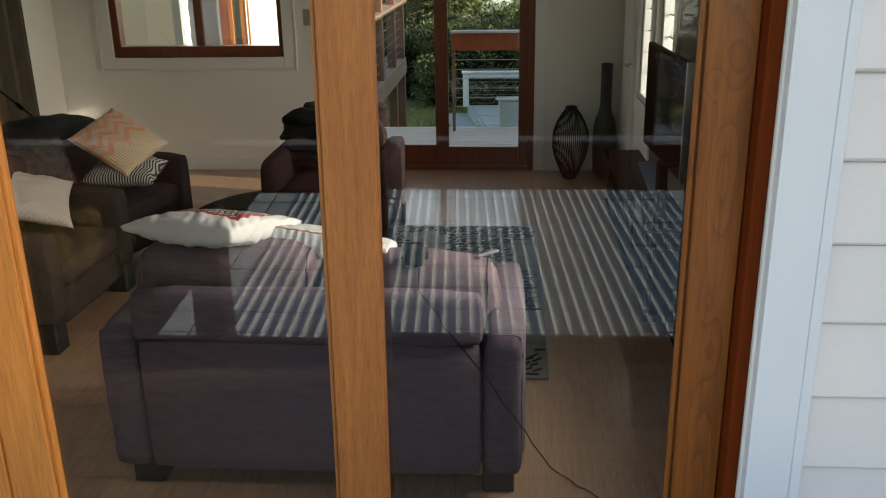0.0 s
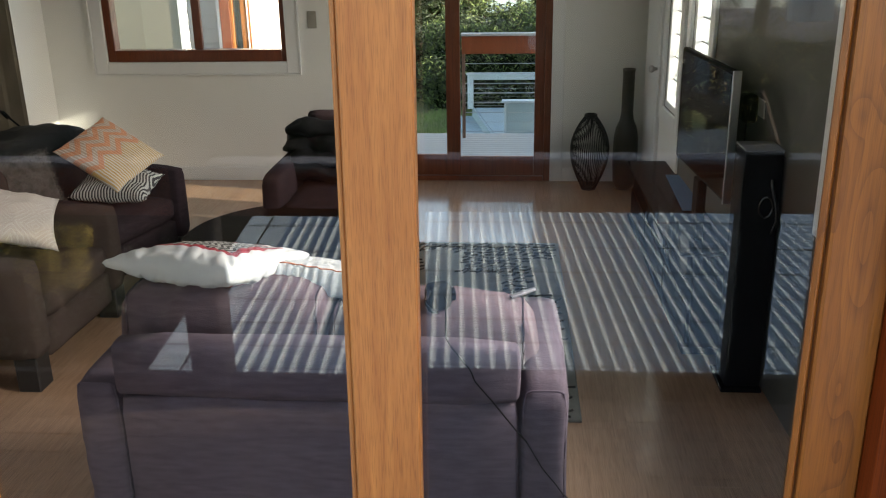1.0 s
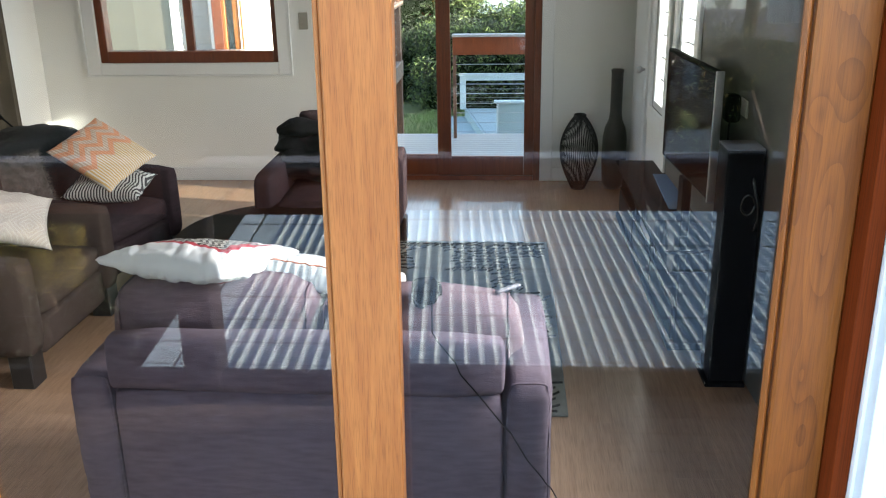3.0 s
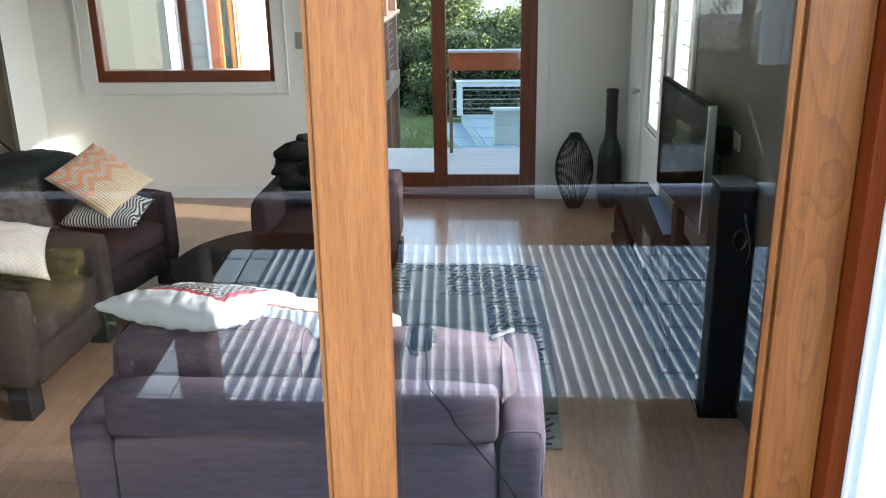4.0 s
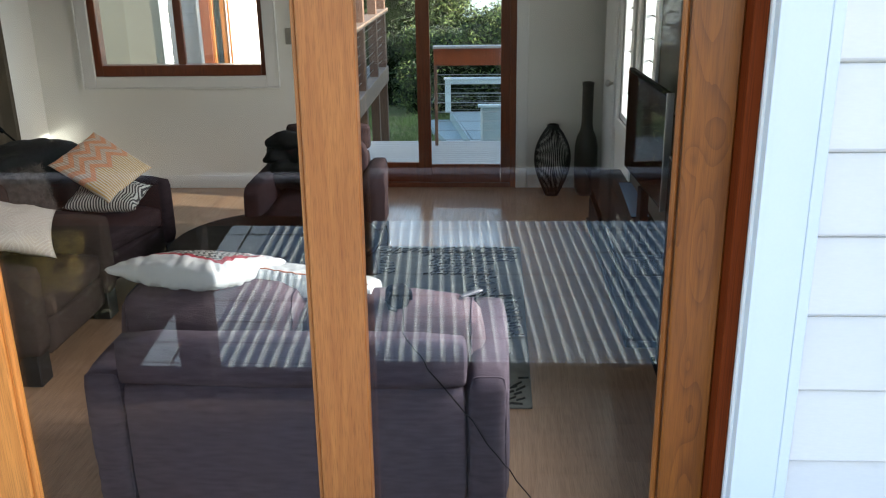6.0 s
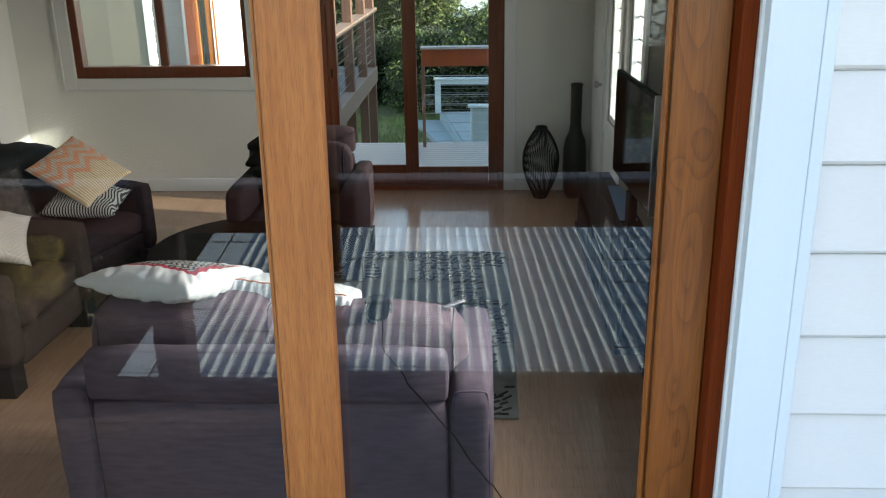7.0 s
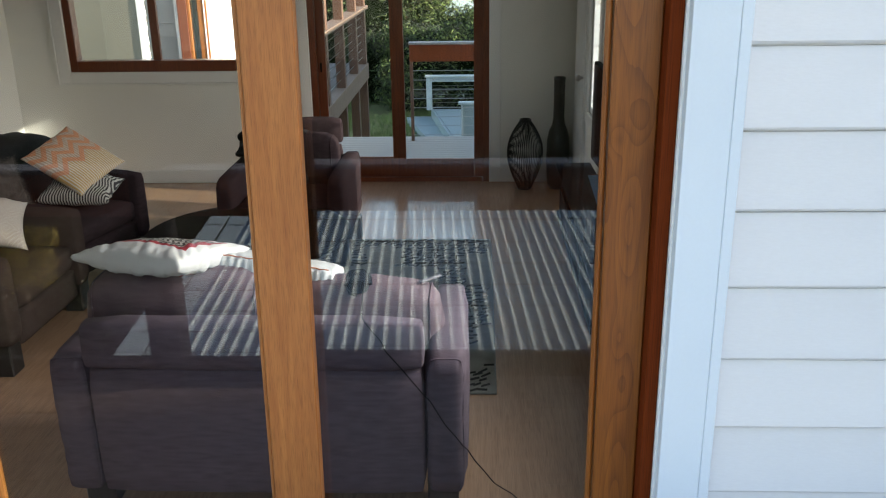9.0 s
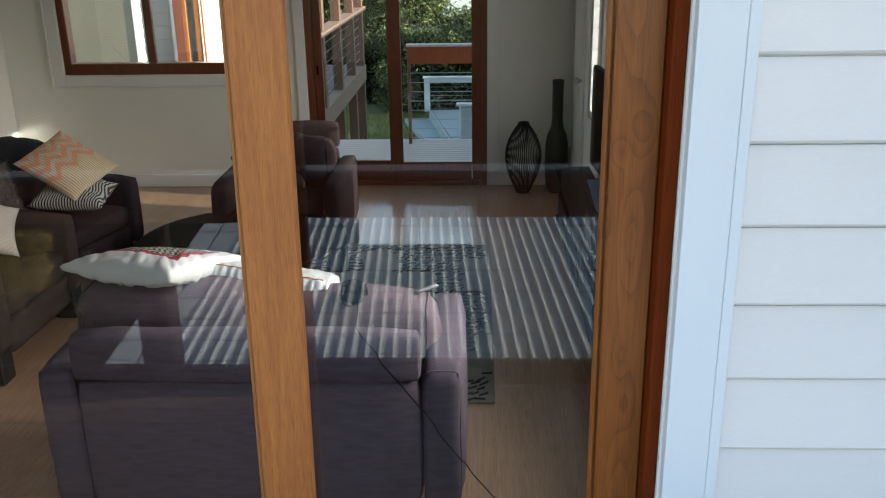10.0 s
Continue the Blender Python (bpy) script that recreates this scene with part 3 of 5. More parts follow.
part("side_board", box(0.2345, 0.335, -0.02, -0.001, 0.0, 2.2, 0.004), M["trim_white"], trim2)
part("side_board", box(-1.41, -1.322, -0.02, -0.001, 0.0, 2.2, 0.004), M["trim_white"], trim2)
part("head_board", box(-1.41, 0.335, -0.02, -0.001, 2.202, 2.3, 0.004), M["trim_white"], trim2)

# back window
win = thing("window_1", (0, NORTH, 0), label="dark red-brown timber sliding window, half open", category="window", kind="structure")
part("window_frame", box(-3.44, -3.372, 0.0, 0.11, 1.005, 2.05, 0.004), M["meranti"], win)
part("window_frame", box(-1.967, -1.926, 0.0, 0.11, 1.005, 2.05, 0.004), M["meranti"], win)
part("window_sill", box(-3.371, -1.968, -0.01, 0.11, 1.005, 1.10, 0.005), M["meranti"], win)
part("window_frame", box(-3.371, -1.968, 0.0, 0.11, 1.98, 2.05, 0.004), M["meranti"], win)
part("stile", box(-2.70, -2.63, 0.02, 0.06, 1.101, 1.979, 0.004), M["meranti"], win)
part("pane", box(-3.371, -2.701, 0.036, 0.04, 1.101, 1.979), M["pane"], win)
part("pane", box(-2.629, -1.968, 0.056, 0.06, 1.101, 1.979), M["pane"], win)
trim3 = thing("trim", (0, NORTH, 0), label="white painted window architrave", category="trim", kind="structure")
part("side_board", box(-3.545, -3.441, -0.022, -0.001, 0.908, 2.16, 0.004), M["trim_white"], trim3)
part("side_board", box(-1.925, -1.824, -0.022, -0.001, 0.908, 2.16, 0.004), M["trim_white"], trim3)
part("sill_board", box(-3.44, -1.926, -0.022, -0.001, 0.908, 1.004, 0.004), M["trim_white"], trim3)
part("head_board", box(-3.44, -1.926, -0.022, -0.001, 2.051, 2.16, 0.004), M["trim_white"], trim3)
part("back_band", box(-3.56, -3.546, -0.028, -0.001, 0.894, 2.17, 0.003), M["trim_white"], trim3)
part("back_band", box(-1.823, -1.809, -0.028, -0.001, 0.894, 2.17, 0.003), M["trim_white"], trim3)
part("back_band", box(-3.545, -1.824, -0.028, -0.001, 0.894, 0.907, 0.003), M["trim_white"], trim3)

# louvre windows on the side wall
def louvre(name, y0, y1, z0, z1, blades=True):
    w = thing(name, (EAST, 0, 0), label="white framed louvre window with clear glass blades" if blades else "unseen white framed side window added for light", category="window", kind="structure")
    for a, b, lo, hi in ((y0, y0 + 0.05, z0, z1), (y1 - 0.05, y1, z0, z1), (y0 + 0.051, y1 - 0.051, z0, z0 + 0.05), (y0 + 0.051, y1 - 0.051, z1 - 0.05, z1)):
        part("window_frame", box(0.0, 0.12, a, b, lo, hi, 0.004), M["trim_white"], w)
    for a, b, lo, hi in ((y0 - 0.10, y0 - 0.001, z0 - 0.1, z1 + 0.1), (y1 + 0.001, y1 + 0.10, z0 - 0.1, z1 + 0.1), (y0, y1, z0 - 0.1, z0 - 0.001), (y0, y1, z1 + 0.001, z1 + 0.1)):
        part("architrave", box(-0.022, -0.001, a, b, lo, hi, 0.004), M["trim_white"], w)
    w.matrix_world = SKEW @ w.matrix_world
    if not blades:
        part("mullion", box(0.03, 0.09, (y0 + y1) / 2 - 0.03, (y0 + y1) / 2 + 0.03, z0 + 0.051, z1 - 0.051, 0.004), M["trim_white"], w)
        for p, q in ((y0 + 0.051, (y0 + y1) / 2 - 0.031), ((y0 + y1) / 2 + 0.031, y1 - 0.051)):
            part("pane", box(0.055, 0.06, p, q, z0 + 0.051, z1 - 0.051), M["pane"], w)
        return w
    me = mesh_of("blade", box(-0.003, 0.003, y0 + 0.052, y1 - 0.052, -0.075, 0.075), M["frosted"])
    edge = mesh_of("blade_edge", box(-0.0055, 0.0055, y0 + 0.052, y1 - 0.052, -0.084, -0.0755), M["rail_grey"])
    k = int((z1 - z0 - 0.1) / 0.14)
    for i in range(k):
        at_blade = pose(0.06, 0, z0 + 0.12 + i * (z1 - z0 - 0.1) / k, 0, 12, 0)
        share("blade", me, w, at_blade)
        share("blade_edge", edge, w, at_blade)
    return w


louvre("window_2", 6.41, 6.89, 0.79, 2.28)
louvre("window_3", 5.61, 6.11, 0.72, 2.10)
# unseen window, added as a source of side light on the sofa
louvre("window_4", 2.56, 3.62, 0.98, 2.38, False)
panel_low = tagged(part("wall_panel", box(EAST - 0.014, EAST - 0.001, 6.30, 6.99, 0.0, 0.688, 0.003), M["wall"]), "off-white painted panel below the louvre window", "panel", kind="structure")
panel_low.matrix_world = SKEW
side_door = thing("door_3", (EAST, 0, 0), label="white painted side door with a small round knob, closed", category="door", kind="structure")
part("leaf", box(-0.03, -0.001, 7.03, 7.62, 0.005, 2.2, 0.004), M["trim_white"], side_door)
for z0, z1 in ((0.2, 0.95), (1.1, 2.05)):
    part("panel", box(-0.034, -0.0305, 7.12, 7.53, z0, z1, 0.0015), M["trim_white"], side_door)
part("frame", box(-0.038, -0.001, 6.995, 7.027, 0.0, 2.24, 0.003), M["trim_white"], side_door)
part("knob", lathe([(0.0, 0.0), (0.012, 0.0), (0.012, 0.02), (0.026, 0.03), (0.028, 0.045), (0.018, 0.06), (0.0, 0.062)], 16), M["silver"], side_door, at=(-0.03, 7.10, 1.02), rot=(0, -90, 0), smooth=True)
side_door.matrix_world = SKEW @ side_door.matrix_world

# ---- furniture ----
def sofa(name, at, rz, width, depth, seats, label, category, cloth, back_top=0.86, arm_top=0.70, arm_w=0.13, cushion_top=0.90, group="", arm_d=0.0):
    """Seat faces +y from its back at y = 0; x from 0 to width."""
    s = thing(name, at, rz, label, category, group)
    inner0, inner1 = arm_w + 0.004, width - arm_w - 0.004
    part("back_frame", soft_box(inner0, inner1, 0.0, 0.075, 0.17, back_top - 0.185, 0.025, 0.006, 1), cloth, s, smooth=True)
    part("back_band", soft_box(inner0 - 0.004, inner1 + 0.004, -0.012, 0.08, back_top - 0.184, back_top, 0.03, 0.006, 2), cloth, s, smooth=True)
    part("seat_base", soft_box(inner0, inner1, 0.165, depth - 0.02, 0.12, 0.30, 0.02, 0.004, 3), cloth, s, smooth=True)
    for x0 in (0.0, width - arm_w):
        block = soft_box(x0, x0 + arm_w, 0.012, depth - arm_d, 0.165, arm_top, 0.045, 0.006, 4 + x0)
        edge = seam(block, (x0, 0.03, 0.3), (0, 1, 0), 0.0045)
        a = part("arm", block, cloth, s, smooth=True)
        part("piping", edge, cloth, a, smooth=True)
    w = (inner1 - inner0) / seats
    for i in range(seats):
        part("seat_cushion", soft_box(inner0 + i * w + 0.003, inner0 + (i + 1) * w - 0.003, 0.17, depth - 0.01, 0.302, 0.45, 0.045, 0.02, 6 + i), cloth, s, smooth=True)
        c0, c1 = inner0 + i * w - 0.062 * (i == 0 and seats > 1) + 0.004, inner0 + (i + 1) * w - 0.004 + (0.044 if seats > 1 and i == seats - 1 else 0.0)
        block = soft_box(c0, c1, 0.185, 0.42, 0.455, cushion_top - 0.058 * (i == 1), 0.068, 0.03, 9 + i, 0.011)
        edges = [seam(block, (x, 0.3, 0.6), (1, 0, 0), 0.005) for x in (c0 + 0.022, c1 - 0.022)]
        cover = M["cloth_warm_lit"] if cloth == M["cloth"] else cloth
        c = part("back_cushion", block, cover, s, smooth=True)
        for edge in edges:
            part("piping", edge, cover, c, smooth=True)
    for x0 in (-0.005, width - 0.152):
        for y0 in (0.165, depth - 0.14):
            part("leg", box(x0, x0 + 0.118, y0, y0 + 0.11, 0.0, 0.175, 0.006), M["black_leg"], s)
    return s


sofa("sofa", (-1.385, 2.735, 0), 0, 1.49, 0.88, 2, "aubergine grey fabric two-seat sofa seen from its back", "sofa", M["cloth"], arm_w=0.148, arm_top=0.72, cushion_top=0.935, arm_d=0.12)
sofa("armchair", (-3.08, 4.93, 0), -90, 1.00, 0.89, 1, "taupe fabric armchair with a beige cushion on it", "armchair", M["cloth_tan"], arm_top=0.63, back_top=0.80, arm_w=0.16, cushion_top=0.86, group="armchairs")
sofa("armchair", (-3.12, 6.04, 0), -103, 0.98, 1.02, 1, "aubergine fabric armchair, darkened for shade, with two cushions piled on it", "armchair", M["cloth_shaded"], cushion_top=0.84, back_top=0.80, arm_top=0.62, group="armchairs")
sofa("armchair", (-0.72, 6.40, 0), 180, 0.86, 0.88, 1, "aubergine fabric armchair, darkened for shade, with a black jacket over it", "armchair", M["cloth_shaded"], cushion_top=0.79, arm_top=0.62, group="armchairs")


def cushion(at, rot, size, material, label, seed, name="cushion", **kw):
    ob = part(name, puff(*size, seed, **kw), material, None, label, at, rot[:3], True)
    if len(rot) > 3:
        ob.matrix_basis = pose(*at, *rot[:3]) @ pose(0, 0, 0, 0, 0, rot[3])
    return tagged(ob, label, "cushion" if name == "cushion" else "pillow")


big = cushion((-1.045, 3.10, 0.983), (-9, -3, -21), (0.50, 0.42, 0.145), M["red"], "plump white pillow with a red and black printed panel", 1, "pillow", pinch=0.03, crease=0.004, n=64, folds=0.009, full=0.25, wedge=0.45)
for v in big.data.vertices:
    v.co.z *= 1 - 0.62 * max(0.0, min(1.0, (v.co.y + 0.10 - 0.25 * v.co.x) / 0.30))
small = cushion((-0.622, 3.165, 0.892), (-15, 8, -3), (0.475, 0.26, 0.108), M["satin"], "pleated white satin pillow with a rust-coloured seam on the sofa", 2, "pillow", pinch=0.0, crease=0.004, n=72, folds=0.003, full=0.13)
for v in small.data.vertices:
    if v.co.y < -0.10:
        v.co.y += 0.004 * math.sin(v.co.x * 210 + 2 * noise.noise(v.co * 14)) - 0.006
part("piping", tube([(-0.215 + 0.0165 * i, -0.128 + 0.003 * math.sin(i * 1.7), 0.042 + 0.002 * math.sin(i * 2.3)) for i in range(27)], 0.0026, 5), M["rust"], small, "rust-coloured seam")
cushion((-2.466, 5.508, 0.762), (30.5, -17.9, 68.2), (0.43, 0.46, 0.12), M["chevron"], "coral and mustard chevron striped cushion", 4, n=40, pinch=0.06, crease=0.006)
cushion((-2.42, 5.45, 0.58), (8, 2, 4), (0.46, 0.38, 0.15), M["zebra"], "black and white zebra striped cushion", 5)
cushion((-2.565, 4.535, 0.668), (28.9, 18.8, 31.9), (0.46, 0.39, 0.13), M["key"], "beige cushion with pale geometric line pattern", 6)
fluff = thing("cushion", (-2.80, 5.04, 0.63), label="charcoal brown fluffy cushion between the armchairs", category="cushion")
fluff.matrix_world = pose(-2.80, 5.04, 0.63, 62, 0, 55)
body = part("cover", puff(0.48, 0.46, 0.2, 7), M["fluffy"], fluff, smooth=True)
rng = random.Random(31)
fb = bmesh.new()
for v in body.data.vertices:
    for _ in range(12):
        p = v.co + Vector((rng.uniform(-0.012, 0.012), rng.uniform(-0.012, 0.012), 0))
        d = (v.normal + Vector((rng.gauss(0, 0.6), rng.gauss(0, 0.6), rng.gauss(0, 0.4)))).normalized() * rng.uniform(0.015, 0.04)
        s = d.cross(Vector((rng.gauss(0, 1), rng.gauss(0, 1), rng.gauss(0, 1)))).normalized() * 0.0012
        fb.faces.new([fb.verts.new(q) for q in (p - s, p + s, p + d + Vector((0, 0, -0.008)))])
tagged(part("fur", fb, M["fluffy"], fluff, "long soft pile"), kind="stuff")

coat = part("coat", soft_box(0.10, 0.90, -0.03, 0.43, 0.45, 0.866, 0.07, 0.02, 21), M["jacket"], None, "", (-3.12, 6.04, 0), (0, 0, -103), True)
for v in coat.data.vertices:
    v.co += Vector((noise.noise(v.co * 9), noise.noise(v.co * 9 + Vector((4, 0, 0))), noise.noise(v.co * 7 + Vector((0, 6, 0))))) * 0.035
tagged(coat, "black leather coat draped over the armchair back", "coat")
rolls = [soft_box(-0.25 + 0.03 * math.sin(k * 2.1), 0.22 + 0.035 * math.sin(k * 3.3), -0.065 + 0.02 * k, 0.16, 0.085 * k, 0.085 * k + 0.12, 0.055, 0.004, 30 + k, 0.03) for k in range(4)]
jacket = part("jacket", joined(*rolls), M["jacket"], None, "", (-1.27, 5.95, 0.48), (-8, 3, 3), True)
for v in jacket.data.vertices:
    v.co += Vector((noise.noise(v.co * 11), noise.noise(v.co * 11 + Vector((4, 0, 0))), 0.7 * noise.noise(v.co * 9 + Vector((0, 6, 0))))) * 0.045
tagged(jacket, "black quilted jacket thrown over the armchair back", "jacket")

table = thing("coffee_table", (-1.25, 5.05, 0), label="round black-brown coffee table", category="table")
part("tabletop", lathe([(0.0, 0.385), (0.60, 0.385), (0.625, 0.40), (0.625, 0.415), (0.615, 0.424), (0.0, 0.425)], 64), M["table"], table)
for k in range(4):
    a = math.pi / 4 + k * math.pi / 2
    part("leg", box(0.42 * math.cos(a) - 0.03, 0.42 * math.cos(a) + 0.03, 0.42 * math.sin(a) - 0.03, 0.42 * math.sin(a) + 0.03, 0.0, 0.385, 0.004), M["table"], table)

rug = thing("rug", (0, 0, 0), label="grey-green woven rug with tufted dark dashes", category="rug")
part("weave", box(-1.75, 0.235, 3.81, 6.13, 0.001, 0.012, 0.004), M["rug"], rug)
rng = random.Random(5)
tb = bmesh.new()
for i, j in [(i, j) for i in range(44) for j in range(43)]:
    y = 3.84 + 0.052 * i + rng.uniform(-0.016, 0.016)
    x = -1.72 + 0.045 * j + 0.02 * (i % 2) + rng.uniform(-0.01, 0.01)
    near = y < 4.9 and x > -0.1
    if (y < 5.55 and x < -0.12) or noise.noise(Vector((x * 3, y * 3, 2.0))) < (-0.3 if near else -0.22):
        continue
    a, ln, wd = rng.gauss(0.45, 0.35), rng.uniform(0.03, 0.06) * (1.1 if near else 1.0), rng.uniform(0.003, 0.0055)
    dx, dy = math.cos(a) * ln / 2, math.sin(a) * ln / 2
    nx, ny = -math.sin(a) * wd, math.cos(a) * wd
    vs = [tb.verts.new(p) for p in ((x - dx - nx, y - dy - ny, 0.0125), (x + dx - nx, y + dy - ny, 0.0125), (x + dx + nx, y + dy + ny, 0.0125), (x - dx + nx, y - dy + ny, 0.0125), (x - dx, y - dy, 0.022), (x + dx, y + dy, 0.022))]
    for f in ((0, 1, 5, 4), (2, 3, 4, 5), (0, 4, 3), (1, 2, 5)):
        tb.faces.new([vs[k] for k in f])
tagged(part("tuft", tb, M["shag"], rug, "dark tufted dashes"), kind="stuff")

# television corner
unit = thing("tv_unit", (0, 0, 0), label="low black glass and gloss television unit", category="tv unit")
part("top", box(0.73, 1.035, 4.42, 6.66, 0.43, 0.445, 0.003), M["black_gloss"], unit)
part("shelf", box(0.77, 1.035, 4.45, 6.64, 0.24, 0.255, 0.003), M["black_gloss"], unit)
part("base", box(0.75, 1.035, 4.43, 6.65, 0.03, 0.07, 0.004), M["black_matt"], unit)
part("back_panel", box(1.005, 1.03, 4.46, 5.6, 0.071, 0.429, 0.003), M["black_matt"], unit)
for y0, y1 in ((4.462, 5.148), (5.182, 5.898), (5.932, 6.618)):
    part("drawer_front", box(0.765, 0.785, y0, y1, 0.075, 0.236, 0.003), M["black_matt"], unit)
for y in (4.43, 5.15, 5.90, 6.62):
    part("divider", box(0.78, 1.03, y, y + 0.03, 0.071, 0.429, 0.003), M["black_matt"], unit)
for y in (4.5, 5.2, 6.0):
    part("foot", box(0.8, 1.0, y, y + 0.08, 0.0, 0.03), M["black_matt"], unit)
speaker = thing("loudspeaker", (0.97, 4.23, 0), label="slim black tower loudspeaker with glossy top beside the television", category="loudspeaker")
part("cabinet", box(-0.08, 0.075, -0.09, 0.09, 0.02, 1.095, 0.004), M["black_matt"], speaker)
# grey colour stands in for window light mirrored by the black top
part("top_plate", box(-0.081, 0.076, -0.091, 0.091, 1.0955, 1.103, 0.002), M["rail_grey"], speaker, "top plate greyed for its reflection")
part("base", box(-0.10, 0.08, -0.12, 0.12, 0.0, 0.0195, 0.004), M["black_gloss"], speaker)
part("trim_bow", tube([(0.05 + 0.015 * math.sin(i * 0.6), -0.092 - 0.016 * math.sin(i * 0.39), 0.74 + 0.03 * i) for i in range(9)], 0.008, 10), M["black_chrome"], speaker, smooth=True)
part("driver_ring", tube([(0.02 + 0.028 * math.cos(i * 0.4488), -0.095, 0.86 + 0.045 * math.sin(i * 0.4488)) for i in range(15)], 0.006, 8), M["black_chrome"], speaker, smooth=True)
player = thing("media_player", (0.90, 5.55, 0.255), label="slim black media player on the unit's shelf", category="player")
part("case", box(-0.11, 0.13, -0.2, 0.2, 0.0, 0.055, 0.005), M["black_matt"], player)
part("front_panel", box(-0.113, -0.1105, -0.19, 0.19, 0.01, 0.045), M["silver"], player)
tv = thing("television", (0.874, 4.96, 0.445), 93.5, label="large flat television with a silver edge on a stand", category="television")
part("casing", box(-0.45, 0.49, -0.035, 0.0, 0.325, 0.925, 0.006), M["black_matt"], tv)
part("screen", box(-0.437, 0.477, 0.0005, 0.003, 0.342, 0.91), M["screen"], tv)
part("edge_strip", box(-0.462, -0.4505, -0.032, 0.006, 0.32, 0.93, 0.002), M["silver"], tv, "silver side edge")
part("neck", box(-0.05, 0.05, -0.035, 0.01, 0.012, 0.324, 0.006), M["black_matt"], tv)
part("foot", box(-0.26, 0.26, -0.13, 0.13, 0.0, 0.012, 0.004), M["black_gloss"], tv)
# thin blue slab painted as the sky's reflection on the unit's glass top
sheet = part("folder", box(-0.055, 0.055, -0.40, 0.40, 0.0, 0.006, 0.001), M["blue_reflection"], None, "", (0.972, 5.85, 0.446), (0, 0, -2))
tagged(sheet, "blue strip standing in for sky reflected in the television unit", "folder")

# wire floor vase: thin bent bars round an egg shape
wire = thing("wire_vase", (0.541, 7.54, 0), label="black wire egg-shaped floor vase", category="vase", group="floor vases")
def egg(z):
    t = z / 0.588
    return 0.042 + 0.106 * math.sin(math.pi * t ** 1.15) ** 0.85 + 0.012 * (1 - t) if t < 1 else 0.045
for k in range(56):
    a = 2 * math.pi * k / 56
    part("wire", tube([(egg(z) * math.cos(a + z * 0.35), egg(z) * math.sin(a + z * 0.35), z + 0.005) for z in [0.588 * i / 12 for i in range(13)]], 0.0030, 4), M["wire"], wire)
part("rim", lathe([(0.037, 0.583), (0.051, 0.588), (0.051, 0.608), (0.043, 0.612), (0.036, 0.608), (0.036, 0.588)], 20), M["wire"], wire)
part("base", lathe([(0.0, 0.0), (0.062, 0.0), (0.062, 0.008), (0.0, 0.009)], 20), M["wire"], wire)
bottle = part("floor_vase", lathe([(0.0, 0.0), (0.07, 0.0), (0.09, 0.05), (0.10, 0.25), (0.096, 0.42), (0.082, 0.50), (0.055, 0.56), (0.047, 0.62), (0.047, 0.93), (0.052, 0.955), (0.046, 0.96), (0.036, 0.955), (0.036, 0.9)], 32), M["ceramic"], None, "", (0.825, 7.56, 0.0), smooth=True)
tagged(bottle, "tall dark bottle-necked ceramic floor vase", "vase", "floor vases")

switch = thing("light_switch", (-1.70, NORTH, 1.334), label="white double light switch plate", category="switch")
part("plate", box(-0.038, 0.038, -0.008, -0.0005, -0.068, 0.068, 0.003), M["plate"], switch)
part("rocker", box(-0.018, 0.018, -0.013, -0.0085, 0.008, 0.035, 0.002), M["plate"], switch)
part("rocker", box(-0.018, 0.018, -0.013, -0.0085, -0.035, -0.008, 0.002), M["plate"], switch)
outlet = thing("power_outlet", (EAST - 0.009, 4.56, 1.20), label="white wall power outlet with black plug", category="outlet")
part("plate", box(-0.008, -0.0005, -0.06, 0.06, -0.04, 0.04, 0.003), M["plate"], outlet)
part("plug", soft_box(-0.075, -0.0085, 0.03, 0.11, -0.075, 0.05, 0.014, 0.004, 4), M["black_matt"], outlet, "bulky black power adaptor", smooth=True)
part("cord", tube([(-0.05, 0.10, 0.02), (-0.08, 0.16, 0.025), (-0.085, 0.22, 0.01)], 0.006, 6), M["black_matt"], outlet)
lead = part("power_lead", tube([(1.0, 4.575, 1.19), (0.985, 4.56, 1.12), (0.97, 4.50, 1.02), (0.975, 4.46, 0.9), (0.985, 4.42, 0.7), (0.99, 4.40, 0.5)], 0.004, 6), M["black_matt"], None)
tagged(lead, "black power lead hanging from the wall outlet", "cable")
bin_ = thing("metal_dish", (-2.33, 4.95, 0), 30, label="small chrome dish standing on edge by the armchair", category="dish")
part("bowl", lathe([(0.0, 0.0), (0.035, 0.0), (0.055, 0.012), (0.066, 0.03), (0.066, 0.034), (0.05, 0.018), (0.0, 0.006)], 28), M["silver"], bin_, at=(0, 0, 0.067), rot=(80, 0, 0), smooth=True)
lamp = thing("floor_lamp", (-3.46, 6.30, 0), label="slim black floor lamp pole behind the armchair", category="floor lamp")
part("base", lathe([(0.0, 0.0), (0.12, 0.0), (0.12, 0.015), (0.02, 0.022), (0.0, 0.022)], 28), M["black_matt"], lamp)
part("pole", tube([(0, 0, 0.02), (0.03, -0.02, 0.4), (0.09, -0.06, 0.72)], 0.009, 8), M["black_matt"], lamp)
part("arm", tube([(0.10, -0.06, 0.72), (0.0, -0.08, 0.83), (-0.06, -0.10, 0.895), (-0.22, -0.14, 1.06)], 0.007, 8), M["black_matt"], lamp)
part("joint", lathe([(0.0, -0.03), (0.014, -0.03), (0.016, 0.0), (0.014, 0.03), (0.0, 0.03)], 12), M["black_gloss"], lamp, at=(-0.03, -0.09, 0.862), rot=(0, -42, 0))
curtain = thing("curtain", (WEST + 0.02, 0, 0), label="dark brown full-length curtain in soft folds", category="curtain")
